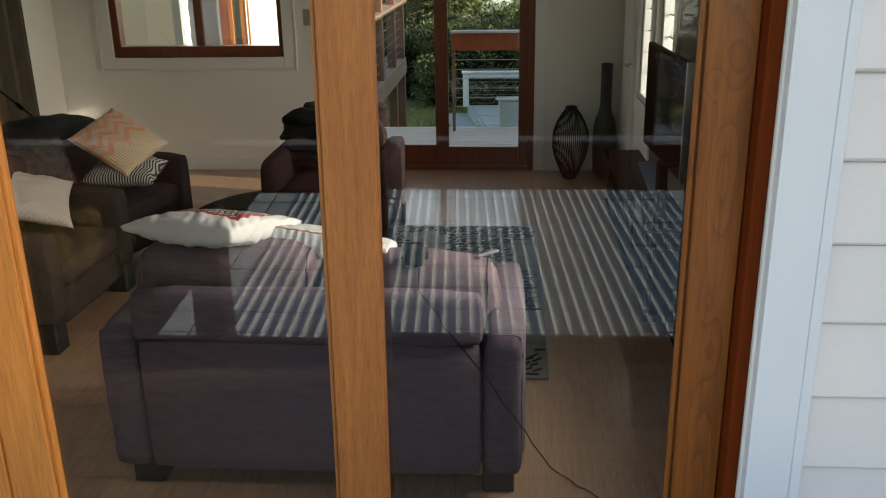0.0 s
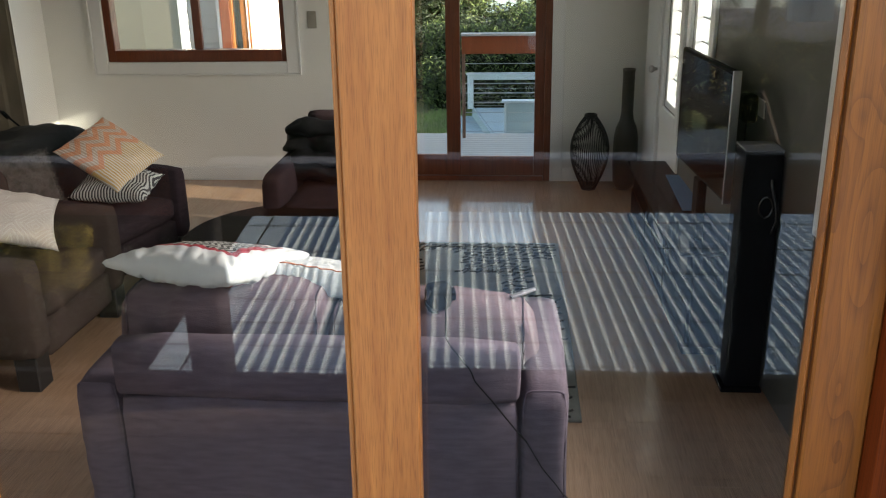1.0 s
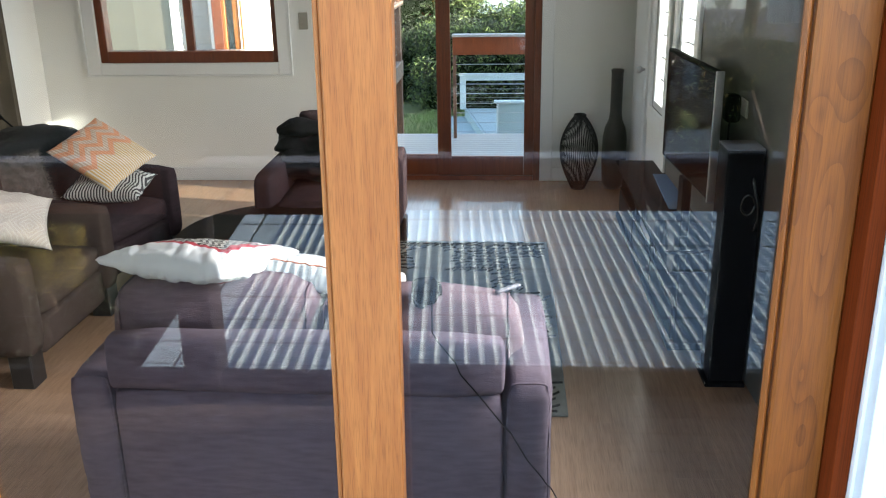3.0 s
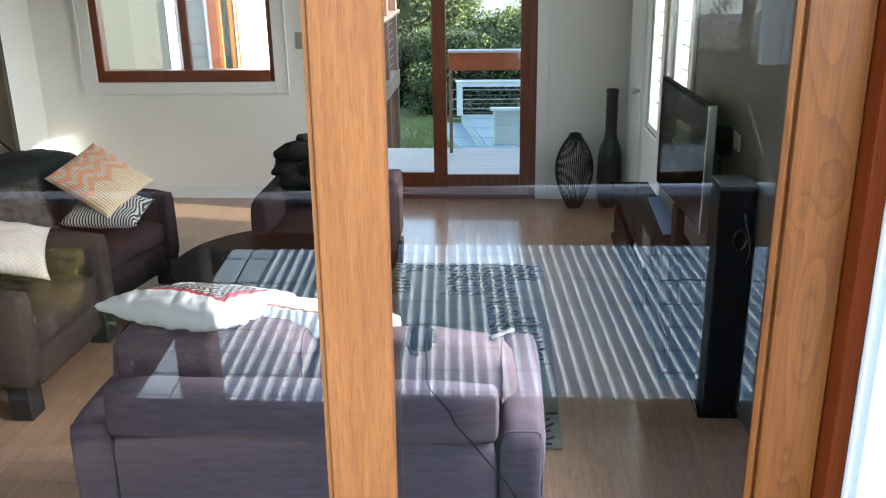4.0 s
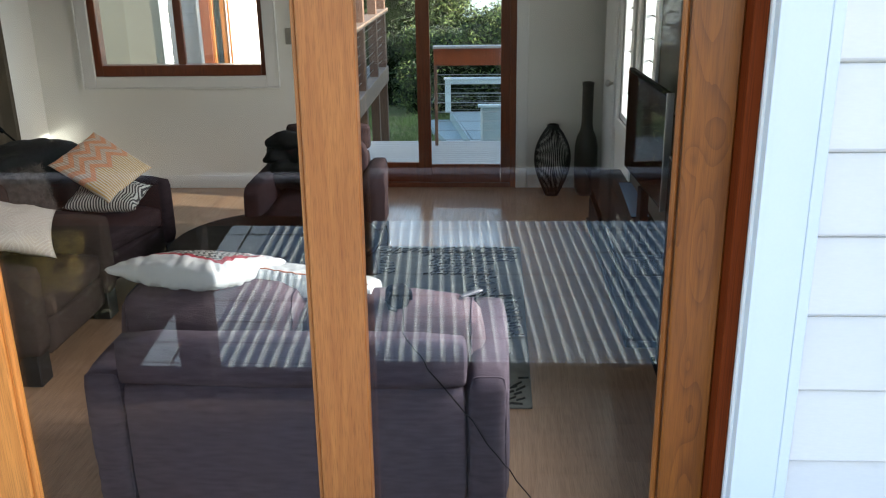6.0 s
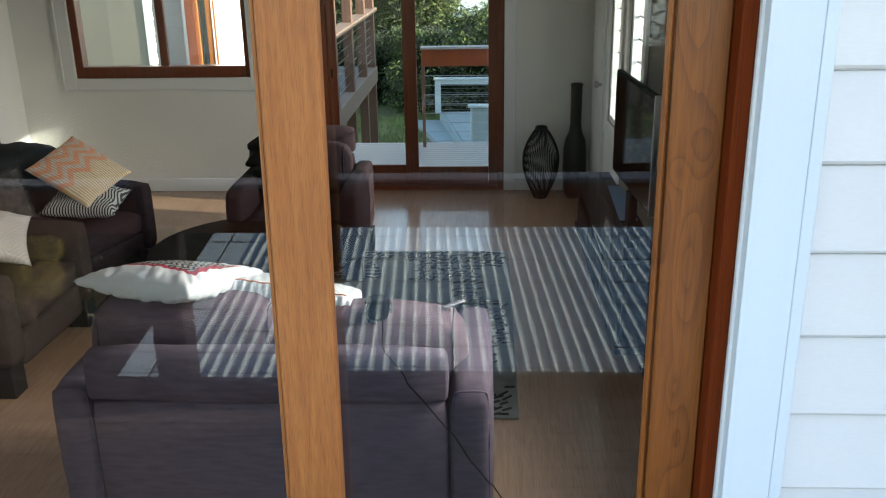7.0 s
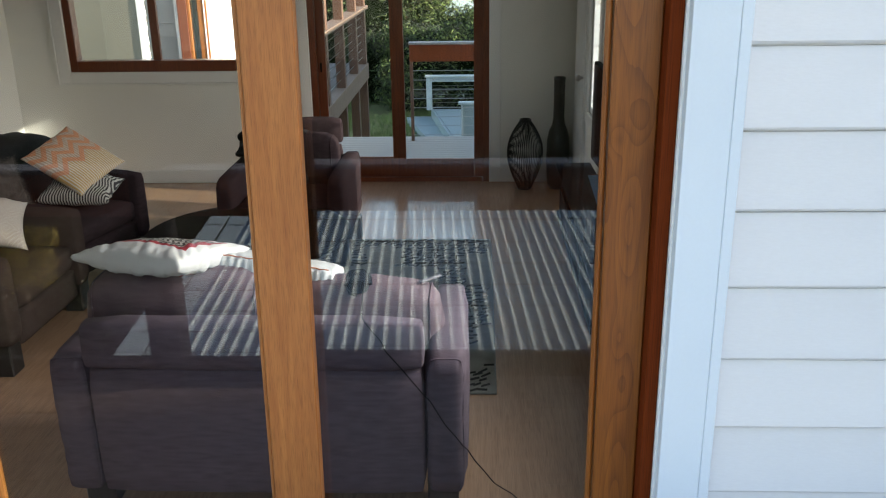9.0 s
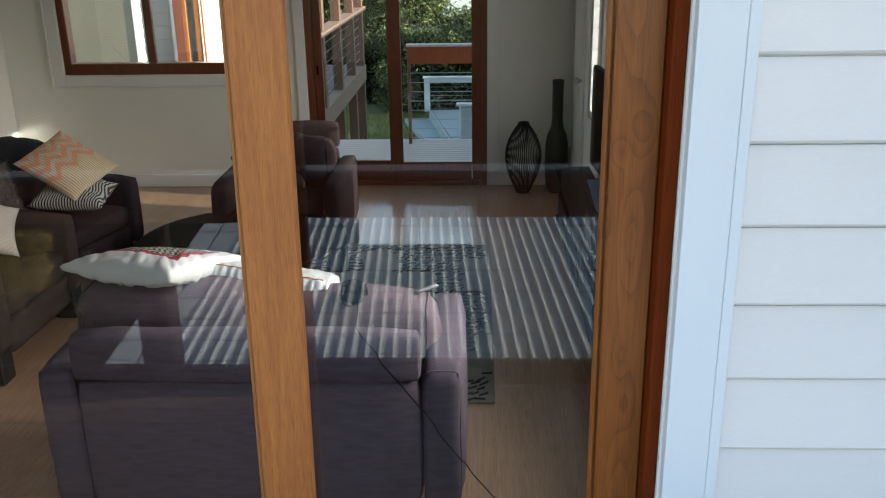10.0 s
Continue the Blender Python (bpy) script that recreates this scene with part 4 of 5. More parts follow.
cb = prism([(0.03 + 0.03 * math.sin(i * 1.15) + 0.01 * math.sin(i * 2.3), 6.0 + 1.22 * i / 60) for i in range(61)] + [(0.0, 7.22), (0.0, 6.0)], 2.3, "z")
part("drape", cb, M["curtain"], curtain, at=(0, 0, 0.03))
part("rod", tube([(0.05, 6.0, 2.36), (0.05, 7.5, 2.36)], 0.012, 8), M["black_matt"], curtain)

# small device on the sofa and its cable
dev = thing("camcorder", (-0.285, 2.965, 0.878), 20, label="small black camcorder resting on the sofa cushion", category="camcorder")
part("body", soft_box(-0.045, 0.033, -0.03, 0.03, 0.0, 0.085, 0.022, 0.0, 2), M["black_matt"], dev, smooth=True)
part("lens", tube([(0.03, 0, 0.045), (0.045, 0, 0.045)], 0.022, 16), M["black_gloss"], dev)
part("strap", tube([(-0.04, -0.028, 0.075), (-0.055, -0.045, 0.055), (-0.045, -0.05, 0.022), (-0.02, -0.034, 0.006)], 0.007, 6), M["black_matt"], dev)
remote = part("remote_control", soft_box(-0.009, 0.009, -0.045, 0.045, 0.0, 0.010, 0.004, 0.0, 3), M["rail_grey"], None, "", (-0.031, 3.07, 0.887), (6, 0, -60), True)
tagged(remote, "grey remote control lying on the sofa cushion", "remote")
pts = [(-0.275, 2.97, 0.93), (-0.265, 2.92, 0.925), (-0.258, 2.84, 0.89), (-0.252, 2.76, 0.875), (-0.235, 2.712, 0.872), (-0.205, 2.708, 0.835), (-0.18, 2.71, 0.80), (-0.168, 2.71, 0.765), (-0.117, 2.712, 0.70), (-0.045, 2.716, 0.60), (-0.02, 2.722, 0.568), (0.03, 2.732, 0.47), (0.072, 2.733, 0.415), (0.092, 2.748, 0.375), (0.108, 2.80, 0.328), (0.134, 2.87, 0.236), (0.176, 2.94, 0.136), (0.21, 3.0, 0.05), (0.239, 3.035, 0.006), (0.275, 3.0, 0.006), (0.311, 2.946, 0.006), (0.345, 2.925, 0.006), (0.381, 2.878, 0.006), (0.459, 2.799, 0.006), (0.55, 2.78, 0.006), (0.7, 2.66, 0.006), (0.9, 2.5, 0.006)]
cable = part("cable", tube(pts, 0.0023, 6), M["black_matt"])
tagged(cable, "thin black cable trailing down the sofa to the floor", "cable")

# ---- outside, behind the room ----
ground = bmesh.new()
ys = [-900, -300, -120, -60, -30, -14, -8, -5, -3.9, 7.5, 9, 12, 16, 20, 24, 28, 33, 36, 42, 52, 120, 900]
def land(x, y):
    if y < -3.9:
        return -3.0 - min(14, (-y - 3.9) * 0.35)
    if y > 33:
        return -2.85 - min(24, (y - 33) * 1.3)
    return -2.85 if y > 7 else -3.0
xs = [-900, -120, -40, -20, -12, -8, -5, -3, -1, 1, 3, 5, 8, 12, 20, 40, 120, 900]
vs = [[ground.verts.new((x, y, land(x, y) + 0.04 * noise.noise(Vector((x, y, 0))))) for x in xs] for y in ys]
for j in range(len(ys) - 1):
    for i in range(len(xs) - 1):
        ground.faces.new((vs[j][i], vs[j][i + 1], vs[j + 1][i + 1], vs[j + 1][i]))
gob = tagged(part("ground", ground, M["grass"]), "mown lawn below the back deck, running to bushes", "lawn", kind="structure")
gob.data.materials.append(M["earth"])
for f in gob.data.polygons:
    f.material_index = 1 if f.center.y < 7 else 0
tagged(part("water", box(-900, 900, -1500, -45, -9.0, -8.6), M["water"]), "pale blue water beyond the garden", "water", kind="structure")
tagged(part("water", box(-900, 900, 46, 1500, -24.6, -24.2), M["water"]), "pale water far beyond the back garden", "water", kind="structure")
tagged(part("foundation", box(WEST - 0.1, EAST + 0.1, FACE + 0.05, NORTH + 0.1, -3.1, -0.125), M["beige"]), "plain rendered base under the house", "wall", kind="structure")

deck2 = thing("deck", label="pale weathered timber deck behind the far door", category="deck", kind="structure")
part("joist", box(-3.4, 2.6, NORTH + 0.15, 9.78, -0.3, -0.075), M["verandah"], deck2)
for x in (-3.2, -1.2, 0.8, 2.4):
    part("post", box(x - 0.06, x + 0.06, 9.55, 9.67, -2.95, -0.301, 0.004), M["verandah"], deck2)


def railing(name, label, x0, x1, y, z0, top, post, posts, gauge=0.10, post_m=None, rail_m=None, post_w=0.09, rail_h=0.05, rail_d=0.10):
    r = thing(name, label=label, category="balustrade")
    for p in posts:
        part("post", box(p - post_w / 2, p + post_w / 2, y - post_w / 2, y + post_w / 2, z0, top + post, 0.004), post_m, r)
    part("handrail", box(x0, x1, y - rail_d / 2 - 0.002, y + rail_d / 2 + 0.002, top - rail_h, top, 0.004), rail_m, r)
    k = int((top - rail_h - z0 - 0.06) / gauge)
    me = mesh_of("cable", tube([(x0, y, 0), ((x0 + x1) / 2, y, 0), (x1, y, 0)], 0.004, 5), M["steel"])
    for i in range(k):
        share("cable", me, r, pose(0, 0, top - rail_h - (i + 1) * gauge))
    return r


rr = railing("balustrade", "red-brown timber deck balustrade with steel cables", -0.60, 2.6, 9.68, -0.05, 1.0, -0.02, (-0.583, 1.0, 2.55), post_m=M["verandah"], rail_m=M["meranti"], rail_h=0.18, rail_d=0.05, post_w=0.034)
part("capping", box(-0.605, 2.6, 9.62, 9.74, 1.0005, 1.025, 0.003), M["deck_pale"], rr, "pale weathered capping board")
low = thing("lower_deck", label="pale blue-grey painted platform standing on the lawn", category="deck")
part("platform", prism([(-1.13, 24.46), (-0.21, 19.2), (5.7, 19.2), (5.7, 24.46)], 0.42, "z"), M["paint_blue"], low, at=(0, 0, -2.87))
part("edge_board", prism([(-1.19, 24.5), (-0.265, 19.2), (-0.215, 19.2), (-1.135, 24.5)], 0.45, "z"), M["paint_blue"], low, at=(0, 0, -2.87))
part("step", prism([(-1.87, 24.5), (-0.48, 19.3), (-0.27, 19.3), (-1.195, 24.5)], 0.21, "z"), M["paint_blue"], low, at=(0, 0, -2.87))
for i in range(37):
    yb = 19.25 + 0.142 * i
    part("board", box(-0.185 - 0.175 * (yb - 19.2), 5.68, yb - 0.066, yb + 0.066, -2.4495, -2.425, 0.004), M["paint_blue"], low)
screen_wall = thing("privacy_screen", label="pale painted low timber screen on the lower deck", category="screen")
part("front_panel", box(-0.24, 4.5, 20.72, 20.76, -2.424, -1.635, 0.006), M["paint_blue"], screen_wall)
part("post", box(-0.285, -0.2405, 20.69, 20.79, -2.424, -1.635, 0.006), M["paint_pale"], screen_wall)
part("capping", box(-0.345, 4.5, 20.65, 20.83, -1.6345, -1.575, 0.008), M["paint_pale"], screen_wall)
lr = railing("balustrade", "white painted lower deck balustrade with steel cables", -1.30, 5.7, 24.33, -2.424, -1.535, -0.03, (-1.225, 1.6, 4.4), gauge=0.115, post_m=M["paint_pale"], rail_m=M["paint_pale"], rail_h=0.125, post_w=0.15, rail_d=0.09)
part("capping", box(-1.33, 5.7, 24.22, 24.44, -1.5345, -1.49, 0.006), M["paint_pale"], lr)

# raised verandah of the wing
wing = thing("verandah", label="raised timber verandah with brown posts and steel cables", category="verandah")
for y in (13.6, 15.3, 16.93, 18.25):
    part("post", box(-2.29, -2.135, y - 0.078, y + 0.078, -2.9, 3.4, 0.006), M["verandah"], wing)
part("floor_beam", box(-2.306, -2.12, 12.75, 18.41, -0.66, -0.35, 0.008), M["rail_brown"], wing)
part("floor_boards", box(-4.4, -2.307, 12.75, 18.41, -0.48, -0.352, 0.008), M["deck"], wing)
part("handrail", box(-2.337, -2.09, 12.75, 18.46, 0.717, 0.787, 0.008), M["rail_brown"], wing)
part("upper_beam", box(-2.306, -2.12, 12.75, 18.41, 1.97, 2.28, 0.006), M["verandah"], wing)
me = mesh_of("cable", tube([(-2.213, 12.75, 0), (-2.213, 15, 0), (-2.213, 18.33, 0)], 0.006, 5), M["steel"])
for i in range(6):
    share("cable", me, wing, pose(0, 0, -0.213 + i * 0.155))


# weatherboards: a shared mesh, thicker at the lower edge
def boards(parent, length, count, cover, matname, place, thick=0.023):
    me = mesh_of("weatherboard", prism([(0, 0), (0, cover + 0.02), (-0.004, cover + 0.02), (-0.004, cover - 0.005), (-0.010, cover - 0.006), (-thick, 0.0055), (-thick + 0.003, 0)], length, "x"), M[matname])
    for i in range(count):
        share("weatherboard", me, parent, place @ pose(0, 0, i * cover))


# unseen wall added to keep low sun off the back deck and verandah
tagged(part("wing_side_wall", box(3.3, 3.5, NORTH + 0.14, 19.0, -3.0, 2.6), M["board_white"]), "unseen white wall added to shade the back deck", "wall", kind="structure")
# unseen wall far to the east, added to keep sun out of window_4
tagged(part("neighbour_wall", box(40.0, 40.4, -8.5, -2.9, -3.2, 17.0), M["board_white"]), "tall unseen white wall added to block the sun", "wall", kind="structure")
hw = thing("house_wing", label="white weatherboard wing with timber framed door", category="house wing")
part("wall", box(-3.2, 0.0, 0.0, 0.15, -0.5, 3.2), M["beige"], hw, "plain beige end wall", at=(-3.83, 10.55, 0), rot=(0, 0, -6))
for k in range(20):
    part("board_end", prism([(0, 0), (0.05, 0), (0.035, 0.165), (0, 0.165)], 0.16, "y"), M["trim_white"], hw, at=(-3.829, 10.54, -0.4 + k * 0.165))
part("wall", box(-7.0, -3.2, 11.66, 11.8, -0.5, 3.2), M["board_white"], hw)
part("wall", box(-1.0, 0.48, 0.0, 0.15, -0.5, 3.2), M["trim_white"], hw, at=(-2.53, 11.9, 0), rot=(0, 0, 45))
part("trim_board", box(-3.61, -3.57, 11.21, 11.3, -0.5, 2.6, 0.004), M["trim_white"], hw)
part("frame", box(-3.567, -3.447, 11.19, 11.3, -0.5, 2.6, 0.004), M["meranti"], hw)
d3 = part("door", box(-3.445, -3.41, 11.2, 11.3, -0.5, 2.6, 0.004), M["cedar"], hw)
part("stile", box(-3.318, -3.205, 11.2, 11.25, -0.5, 2.6, 0.004), M["cedar"], d3)
part("pane", box(-3.41, -3.318, 11.22, 11.226, -0.4, 2.5), M["pane"], d3)
part("backing", box(-3.62, -3.2, 11.45, 11.5, -0.5, 2.5), M["verandah"], hw)


def leafy(name, label, at, size, count, mats, seed, leaf=0.09, kind="", core=0.0, full=0.8):
    """A bush: twiggy stems and many small leaves gathered in uneven clumps."""
    rng = random.Random(seed)
    t = thing(name, at, 0, label, "tree" if size[2] > 2.5 else "bush", kind=kind)
    w, d, h = size
    stems = [tube([(0, 0, -0.5), (rng.uniform(-.15, .15) * w, rng.uniform(-.15, .15) * d, h * 0.4), (rng.uniform(-.35, .35) * w, rng.uniform(-.3, .3) * d, h * 0.8)], 0.005 + 0.015 * h, 6) for _ in range(5)]
    part("stem", joined(*stems), M["bark"], t)
    # solid core, its near-black colour standing in for shade between the leaves
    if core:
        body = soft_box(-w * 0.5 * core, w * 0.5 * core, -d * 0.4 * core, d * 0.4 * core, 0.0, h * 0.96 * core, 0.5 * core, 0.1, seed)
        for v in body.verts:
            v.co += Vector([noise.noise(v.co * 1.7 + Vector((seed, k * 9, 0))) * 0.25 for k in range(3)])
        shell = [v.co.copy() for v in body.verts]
        tagged(part("inner_foliage", body, M["leaf_shade_core"], t, smooth=True), kind="stuff")
    clumps = [(rng.uniform(-.5, .5) * w, rng.uniform(-.5, .5) * d, h * rng.uniform(0.05, 1.0), rng.uniform(0.16, 0.34) * min(w, h) * full) for _ in range(int(16 + 4 * w))]
    for mi, m in enumerate(mats):
        verts, faces = [], []
        for i in range(count // len(mats)):
            cx, cy, cz, cr = clumps[rng.randrange(len(clumps))]
            v = Vector((rng.gauss(0, 1), rng.gauss(0, 1), rng.gauss(0, 0.8))).normalized() * cr * rng.uniform(0.6, 1.05)
            p = Vector((cx, cy, cz)) + v
            if core and i % 2:
                p = shell[rng.randrange(len(shell))] + Vector((rng.gauss(0, 0.16), rng.gauss(0, 0.16), rng.gauss(0, 0.2)))
            q = Euler((rng.uniform(-1, 1), rng.uniform(-1, 1), rng.uniform(0, 6.3))).to_matrix()
            ln, wd = leaf * rng.uniform(0.6, 1.4), leaf * rng.uniform(0.25, 0.45)
            k = len(verts)
            verts += [p + q @ Vector(c) for c in ((-ln / 2, 0, 0), (0, -wd / 2, 0.01), (ln / 2, 0, -0.01), (0, wd / 2, 0.01))]
            faces.append((k, k + 1, k + 2, k + 3))
        me = bpy.data.meshes.new("crown")
        me.from_pydata(verts, [], faces)
        me.materials.append(M[m])
        ob = new("crown", me)
        ob.parent = t
        tagged(ob, kind="stuff")
    return t


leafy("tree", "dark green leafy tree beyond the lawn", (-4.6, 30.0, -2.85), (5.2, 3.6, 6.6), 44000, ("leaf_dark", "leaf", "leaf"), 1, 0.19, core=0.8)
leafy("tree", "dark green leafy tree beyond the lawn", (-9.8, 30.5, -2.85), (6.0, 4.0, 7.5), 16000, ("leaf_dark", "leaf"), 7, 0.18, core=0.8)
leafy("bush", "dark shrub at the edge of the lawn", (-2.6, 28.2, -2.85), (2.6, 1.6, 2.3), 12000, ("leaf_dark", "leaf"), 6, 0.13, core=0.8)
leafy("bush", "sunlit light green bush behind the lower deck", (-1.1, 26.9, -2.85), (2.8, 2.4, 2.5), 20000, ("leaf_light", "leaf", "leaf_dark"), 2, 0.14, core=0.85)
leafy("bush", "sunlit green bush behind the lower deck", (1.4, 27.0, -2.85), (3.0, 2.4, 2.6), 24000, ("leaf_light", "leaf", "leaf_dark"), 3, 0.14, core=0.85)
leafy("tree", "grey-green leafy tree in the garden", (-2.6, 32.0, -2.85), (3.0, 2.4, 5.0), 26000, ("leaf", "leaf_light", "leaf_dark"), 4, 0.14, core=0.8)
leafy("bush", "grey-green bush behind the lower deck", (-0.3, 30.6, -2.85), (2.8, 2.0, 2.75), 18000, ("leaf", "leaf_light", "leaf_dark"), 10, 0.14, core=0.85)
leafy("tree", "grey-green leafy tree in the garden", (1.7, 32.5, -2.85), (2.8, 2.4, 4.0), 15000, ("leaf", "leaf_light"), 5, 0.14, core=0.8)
# out of view, added so that its shadow covers the lower deck
leafy("tree", "unseen dark leafy tree added to shade the lower deck", (9.5, 21.6, -2.85), (3.2, 11.0, 6.2), 14000, ("leaf_dark", "leaf"), 8, 0.2, core=0.8)
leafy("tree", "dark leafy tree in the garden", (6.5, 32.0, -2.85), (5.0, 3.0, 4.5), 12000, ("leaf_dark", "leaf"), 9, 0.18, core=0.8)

rng = random.Random(77)
gv, gf = [], []
while len(gf) < 16000:
    x, y = rng.uniform(-4.2, 0.2), rng.uniform(16.0, 28.0)
    if x > -1.75 + (24.5 - y) * 0.25 and y < 25.2 or noise.noise(Vector((x * 0.9, y * 0.5, 4.0))) < rng.uniform(-0.5, 0.3):
        continue
    h, a = rng.uniform(0.05, 0.15), rng.uniform(0, 6.3)
    p, q, k = Vector((x, y, -2.86)), Vector((math.cos(a), math.sin(a), 0)) * 0.012, len(gv)
    gv += [p - q, p + q, p + Vector((rng.gauss(0, 0.04), rng.gauss(0, 0.04), h))]
    gf.append((k, k + 1, k + 2))
me = bpy.data.meshes.new("grass")
me.from_pydata(gv, [], gf)
me.materials.append(M["leaf_light"])
tagged(new("grass", me), "tufts of longer grass on the back lawn", "grass", kind="stuff")

# ---- outside, in front of the glass ----
deck1 = thing("deck", label="shaded brown timber deck in front of the glass door", category="deck", kind="structure")
part("joist", box(-6.0, 5.0, -0.58, FACE - 0.03, -0.5, -0.065), M["verandah"], deck1)
fr = thing("balustrade", (0, -0.50, 0), label="dark timber deck balustrade with pale capping and steel cables", category="balustrade")
for x in (-3.9, -1.415, 0.95, 3.0):
    q = part("post", box(x - 0.077, x + 0.077, -0.077, 0.077, -0.06, 1.10, 0.005), M["newel"], fr)
    part("cap", box(x - 0.089, x + 0.089, -0.089, 0.089, 1.1005, 1.115, 0.004), M["newel"], q)
for x0, x1 in ((-6.0, -3.978), (-3.822, -1.493), (-1.337, 0.872), (1.028, 2.922)):
    part("top_beam", box(x0, x1, -0.025, 0.025, 0.848, 1.064, 0.004), M["meranti"], fr)
    part("capping", box(x0, x1, -0.06, 0.06, 1.0645, 1.088, 0.004), M["rail_grey"], fr, "pale weathered capping board")
    part("bottom_beam", box(x0, x1, -0.025, 0.025, -0.06, 0.09, 0.004), M["newel"], fr)
    for k in range(7):
        part("cable", tube([(x0, 0, 0.12 + 0.113 * k), (x1, 0, 0.12 + 0.113 * k)], 0.0026, 5), M["wire"], fr)
# lower corrugated roof
roof = thing("iron_roof", (0, 0, 0), label="pale corrugated iron roof below the deck rail", category="roof")
P = 0.0796
rv, rf = [], []
nx = int(8.6 / P) * 12
for i in range(nx + 1):
    x = -1.604 + i * P / 12
    z = 0.016 * max(0.0, math.cos(2 * math.pi * (i % 12) / 12)) ** 2.4
    rv += [(x, 0.22, z), (x, -4.05, z)]
for i in range(nx):
    rf.append((2 * i, 2 * i + 1, 2 * i + 3, 2 * i + 2))
me = bpy.data.meshes.new("sheet")
me.from_pydata(rv, [], rf)
me.materials.append(M["iron"])
me.polygons.foreach_set("use_smooth", [True] * len(me.polygons))
sh = new("sheet", me)
sh.parent = roof
sh.matrix_basis = pose(0, -0.97, -0.16, 0, 0, -3.5)
for x0, x1 in ((-1.955, -1.795), (-1.775, -1.50)):
    part("flashing", box(x0, x1, -4.02, 0.22, -0.012, 0.001, 0.002), M["iron"], roof, "flat edge flashing", at=(0, -0.97, -0.16), rot=(0, 0, -4.3))
part("ridge_flashing", box(-1.9, 7.0, -4.11, -4.03, -0.01, 0.022, 0.003), M["iron"], roof, "flat ridge flashing", at=(0, -0.97, -0.16), rot=(0, 0, -3.5))
part("fascia", box(-1.60, 6.6, -5.0, -0.75, -0.6, -0.19), M["trim_white"], roof)

leafy("hedge", "dense dark green hedge in the garden", (-5.5, -11.5, -4.2), (6.0, 2.4, 6.0), 9000, ("leaf_dark",), 16, 0.16, core=1.0)
leafy("hedge", "dense dark green hedge in the garden", (-0.3, -11.5, -4.2), (5.6, 2.4, 5.9), 12000, ("leaf_dark",), 13, 0.16, core=1.0)
leafy("hedge", "dense olive hedge, lightened for backlight, with a few yellow flowers", (4.8, -11.5, -4.2), (5.2, 2.4, 4.6), 20000, ("leaf_olive_lit", "leaf_light", "leaf_olive_lit", "leaf_light", "leaf", "leaf_olive_lit", "flower"), 11, 0.11, core=1.0)
leafy("hedge", "dense dark green hedge in the garden", (10.0, -11.5, -4.2), (5.6, 2.4, 4.8), 8000, ("leaf_dark", "leaf"), 12, 0.16, core=1.0)
leafy("bush", "low shrub with yellow flowers before the hedge", (3.9, -9.6, -3.0), (2.0, 1.2, 3.6), 2200, ("leaf", "leaf_light", "flower"), 17, 0.08)
shrub = leafy("bush", "shrub with yellow flower clusters beside the roof", (-3.32, -2.64, -0.36), (0.44, 0.42, 0.36), 7000, ("flower", "leaf", "flower"), 14, 0.03, full=1.2)
part("trunk", tube([(0.3, -0.2, -2.75), (0.16, -0.1, -1.6), (0.05, 0.02, -0.7), (0.0, 0.0, 0.1)], 0.03, 8), M["bark"], shrub)


# added so that the glass mirrors dark leaves instead of the sunlit slope
leafy("hedge", "low dark shrubs added below the deck to darken its reflection", (-4.2, -5.6, -3.4), (5.2, 1.8, 1.9), 9000, ("leaf_dark",), 18, 0.10, core=1.0)


def palm(at, h, seed):
    rng = random.Random(seed)
    t = thing("palm_tree", at, 0, "palm tree with drooping fronds by the water", "tree")
    part("trunk", tube([(0.1 * math.sin(i), 0, h * i / 6) for i in range(7)], 0.13, 8), M["bark"], t)
    for k in range(14):
        a, up = 2 * math.pi * k / 14 + rng.uniform(-.2, .2), rng.uniform(-0.2, 0.9)
        fb = bmesh.new()
        prev = None
        for i in range(15):
            s = i / 14 * 1.4
            c = Vector((s * math.cos(a), s * math.sin(a), h + up * s - 0.42 * s * s))
            side = Vector((-math.sin(a), math.cos(a), -0.5)) * (0.35 * math.sin(math.pi * (0.12 + 0.86 * i / 14)))
            for sg in (1, -1):
                sd = Vector((side.x * sg, side.y * sg, side.z * 1.0))
                fwd = Vector((math.cos(a), math.sin(a), up - 0.84 * s)) * 0.14
                q = [fb.verts.new(p) for p in (c, c + fwd * 0.35, c + sd + fwd)]
                fb.faces.new(q)
        part("frond", fb, M["palm"], t)
    return t


palm((4.6, -14.5, -6.5), 7.7, 1)
house = thing("house", (6.75, -26.0, -10.8), label="white neighbouring house down the slope, behind the hedge", category="house")
part("wall", box(0.0, 6.5, -5.0, 0.0, -0.6, 9.35, 0.01), M["board_white"], house)
part("roof", prism([(0.5, 9.355), (-5.5, 9.355), (-5.5, 9.43), (-2.5, 10.3), (0.5, 9.43)], 6.9, "x"), M["rail_grey"], house, at=(-0.2, 0, 0))
for x in (0.8, 2.6, 4.4):
    w = part("window", box(x, x + 1.0, 0.002, 0.05, 7.9, 9.0, 0.006), M["trim_white"], house)
    part("pane", box(x + 0.07, x + 0.93, 0.051, 0.056, 7.97, 8.93), M["screen"], w)

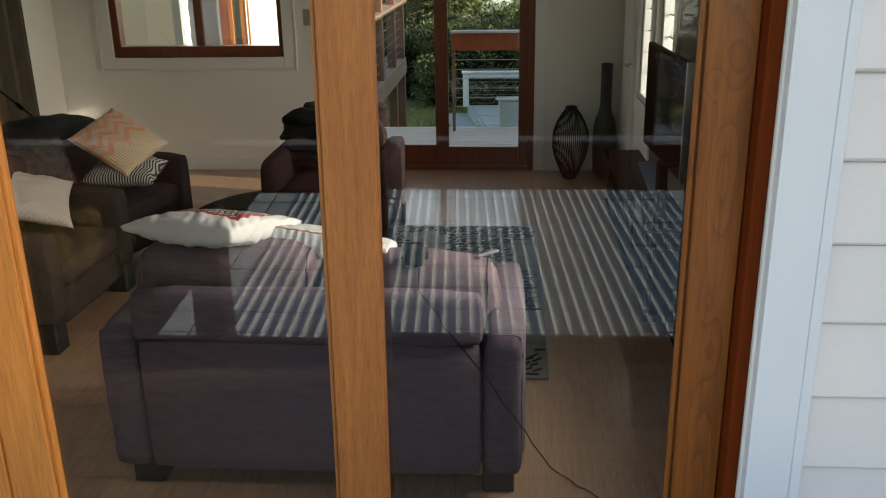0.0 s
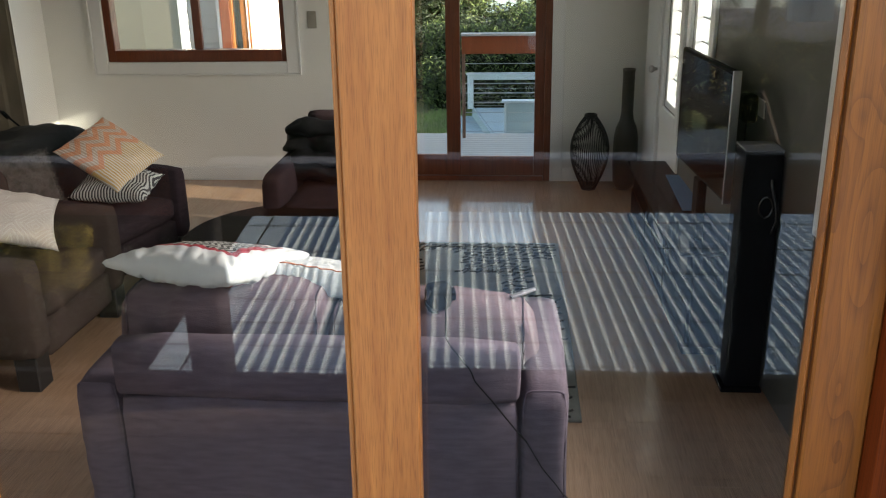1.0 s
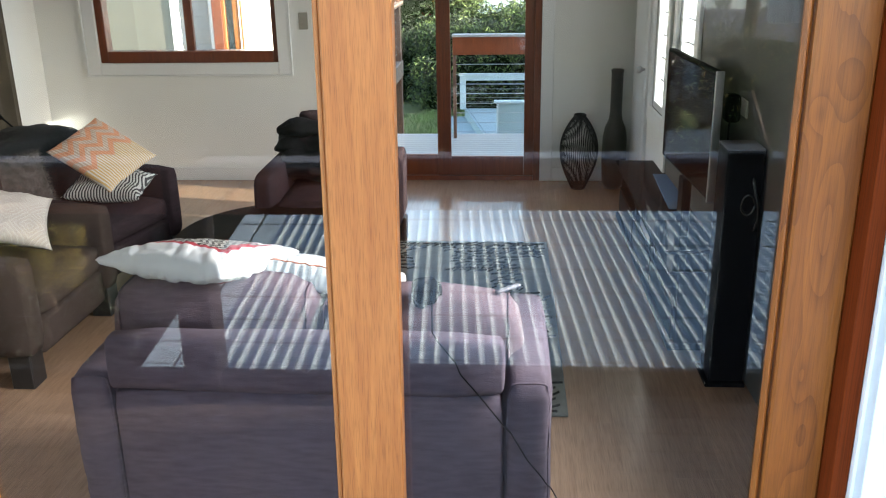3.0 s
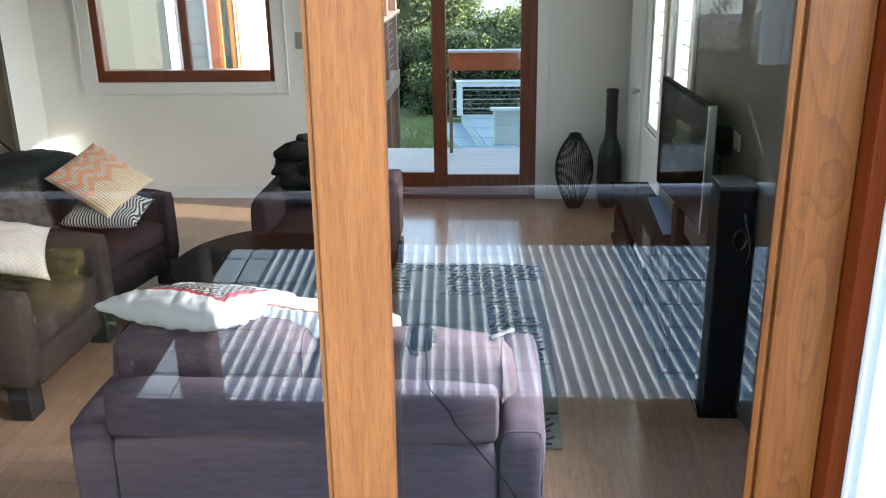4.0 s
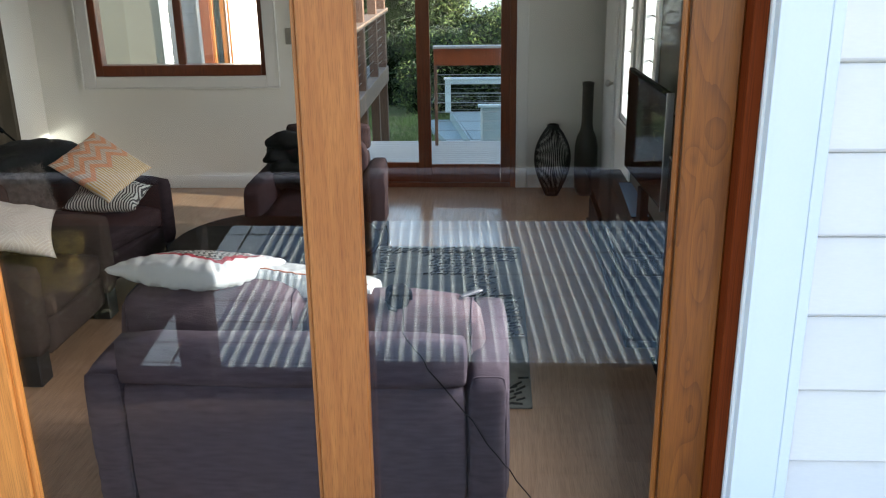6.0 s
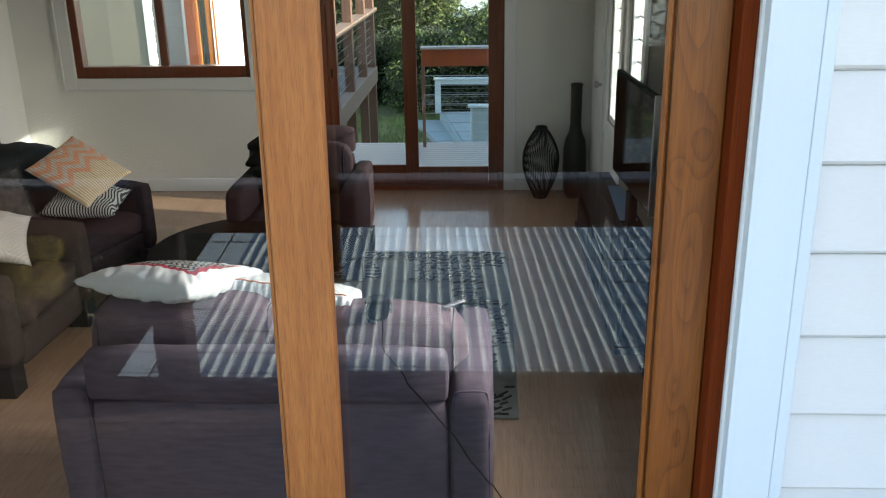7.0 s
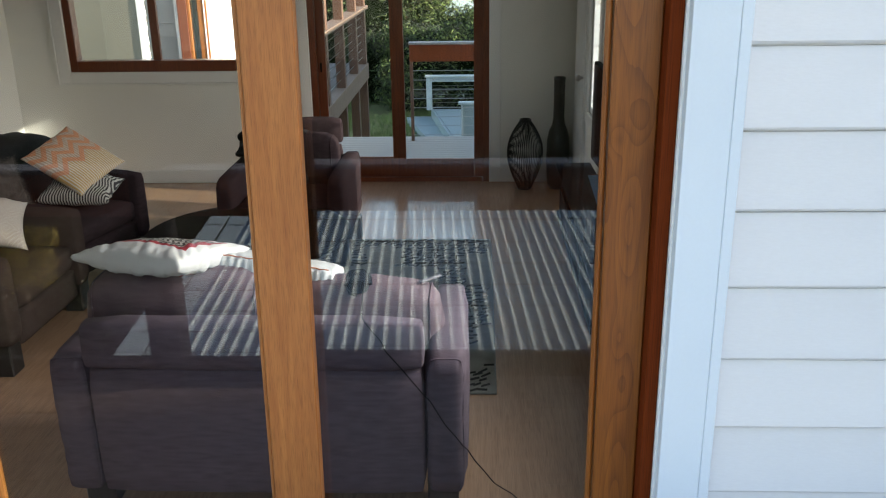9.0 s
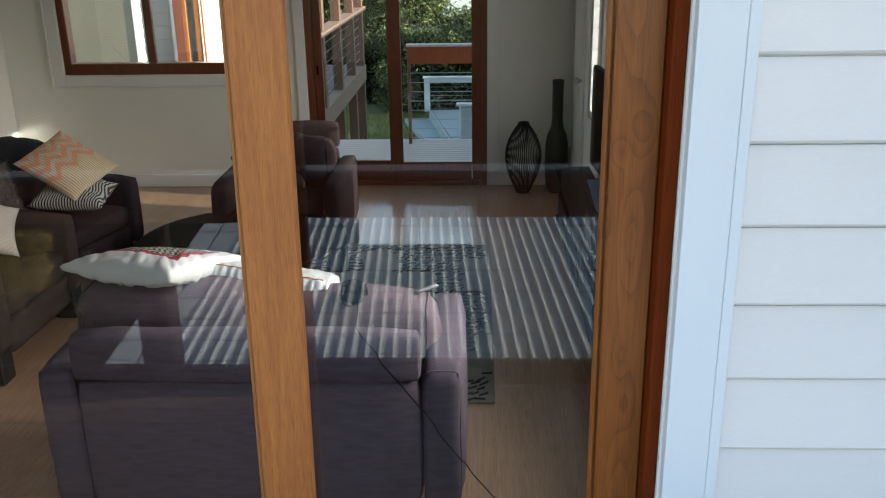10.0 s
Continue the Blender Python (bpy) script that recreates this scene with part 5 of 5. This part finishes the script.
panel = thing("verandah_post", (0.985, -0.34, 1.635), label="white painted hanging end of a verandah post", category="post")
part("face_board", box(-0.04, 0.03, -0.03, 0.03, 0.0, 1.314, 0.004), M["trim_white"], panel)
part("side_board", box(0.034, 0.11, -0.04, 0.04, 0.004, 1.314, 0.004), M["trim_white"], panel)
tagged(part("verandah_beam", box(-6.0, 3.2, -0.39, -0.29, 2.95, 3.1, 0.004), M["trim_white"]), "white painted beam along the verandah edge", "beam", kind="structure")
# unseen wall added east of the door to keep sun off the facade
tagged(part("verandah_end_wall", box(3.2, 3.35, -0.9, FACE - 0.02, -0.5, 3.2), M["trim_white"]), "unseen white wall added to shade the facade", "wall", kind="structure")
tagged(part("eave", box(-6.0, 1.45, 1.15, FACE + 0.02, 2.76, 2.9), M["ceiling"]), "white lined eave over the door", "eave", kind="structure")

tagged(part("corner_board", box(1.236, 1.262, FACE - 0.012, FACE + 0.16, -0.1, 2.75, 0.003), M["trim_white"]), "white painted corner board of the facade", "trim", kind="structure")

# ---- pieces of the large surfaces ----
lengths = {}
def plank(ln):
    ln = round(ln, 3)
    if ln not in lengths:
        lengths[ln] = mesh_of("plank", box(-0.0948, 0.0948, -ln / 2 + 0.0003, ln / 2 - 0.0003, -0.011, 0.0), M["floor"])
    return lengths[ln]


for row in range(27):
    y, first = 1.87, (1.5, 0.9, 0.4, 1.2)[row % 4]
    while y < NORTH - 0.05:
        ln = min(first, NORTH - y)
        share("plank", plank(ln), floor, pose(WEST + 0.096 + row * 0.19, y + ln / 2, 0))
        y, first = y + ln, 1.5
dk = mesh_of("board", box(-3.0, 3.0, -0.041, 0.041, -0.028, 0.0, 0.004), M["deck_pale"])
for i in range(22):
    share("board", dk, deck2, pose(-0.4, 7.97 + i * 0.09, -0.045))
dk1 = mesh_of("board", box(-5.5, 5.5, -0.066, 0.066, -0.028, 0.0, 0.003), M["deck"])
for i in range(16):
    share("board", dk1, deck1, pose(-0.5, 1.6 - i * 0.14, -0.035))
siding = thing("weatherboards", label="white painted weatherboard cladding beside the door", category="cladding", kind="structure")
boards(siding, 0.57, 17, 0.165, "board_white", pose(0.6645, FACE + 0.0195, -0.08))
boards(hw, 3.8, 20, 0.165, "board_white", pose(-7.0, 10.98, -0.4, 0, 0, 9))
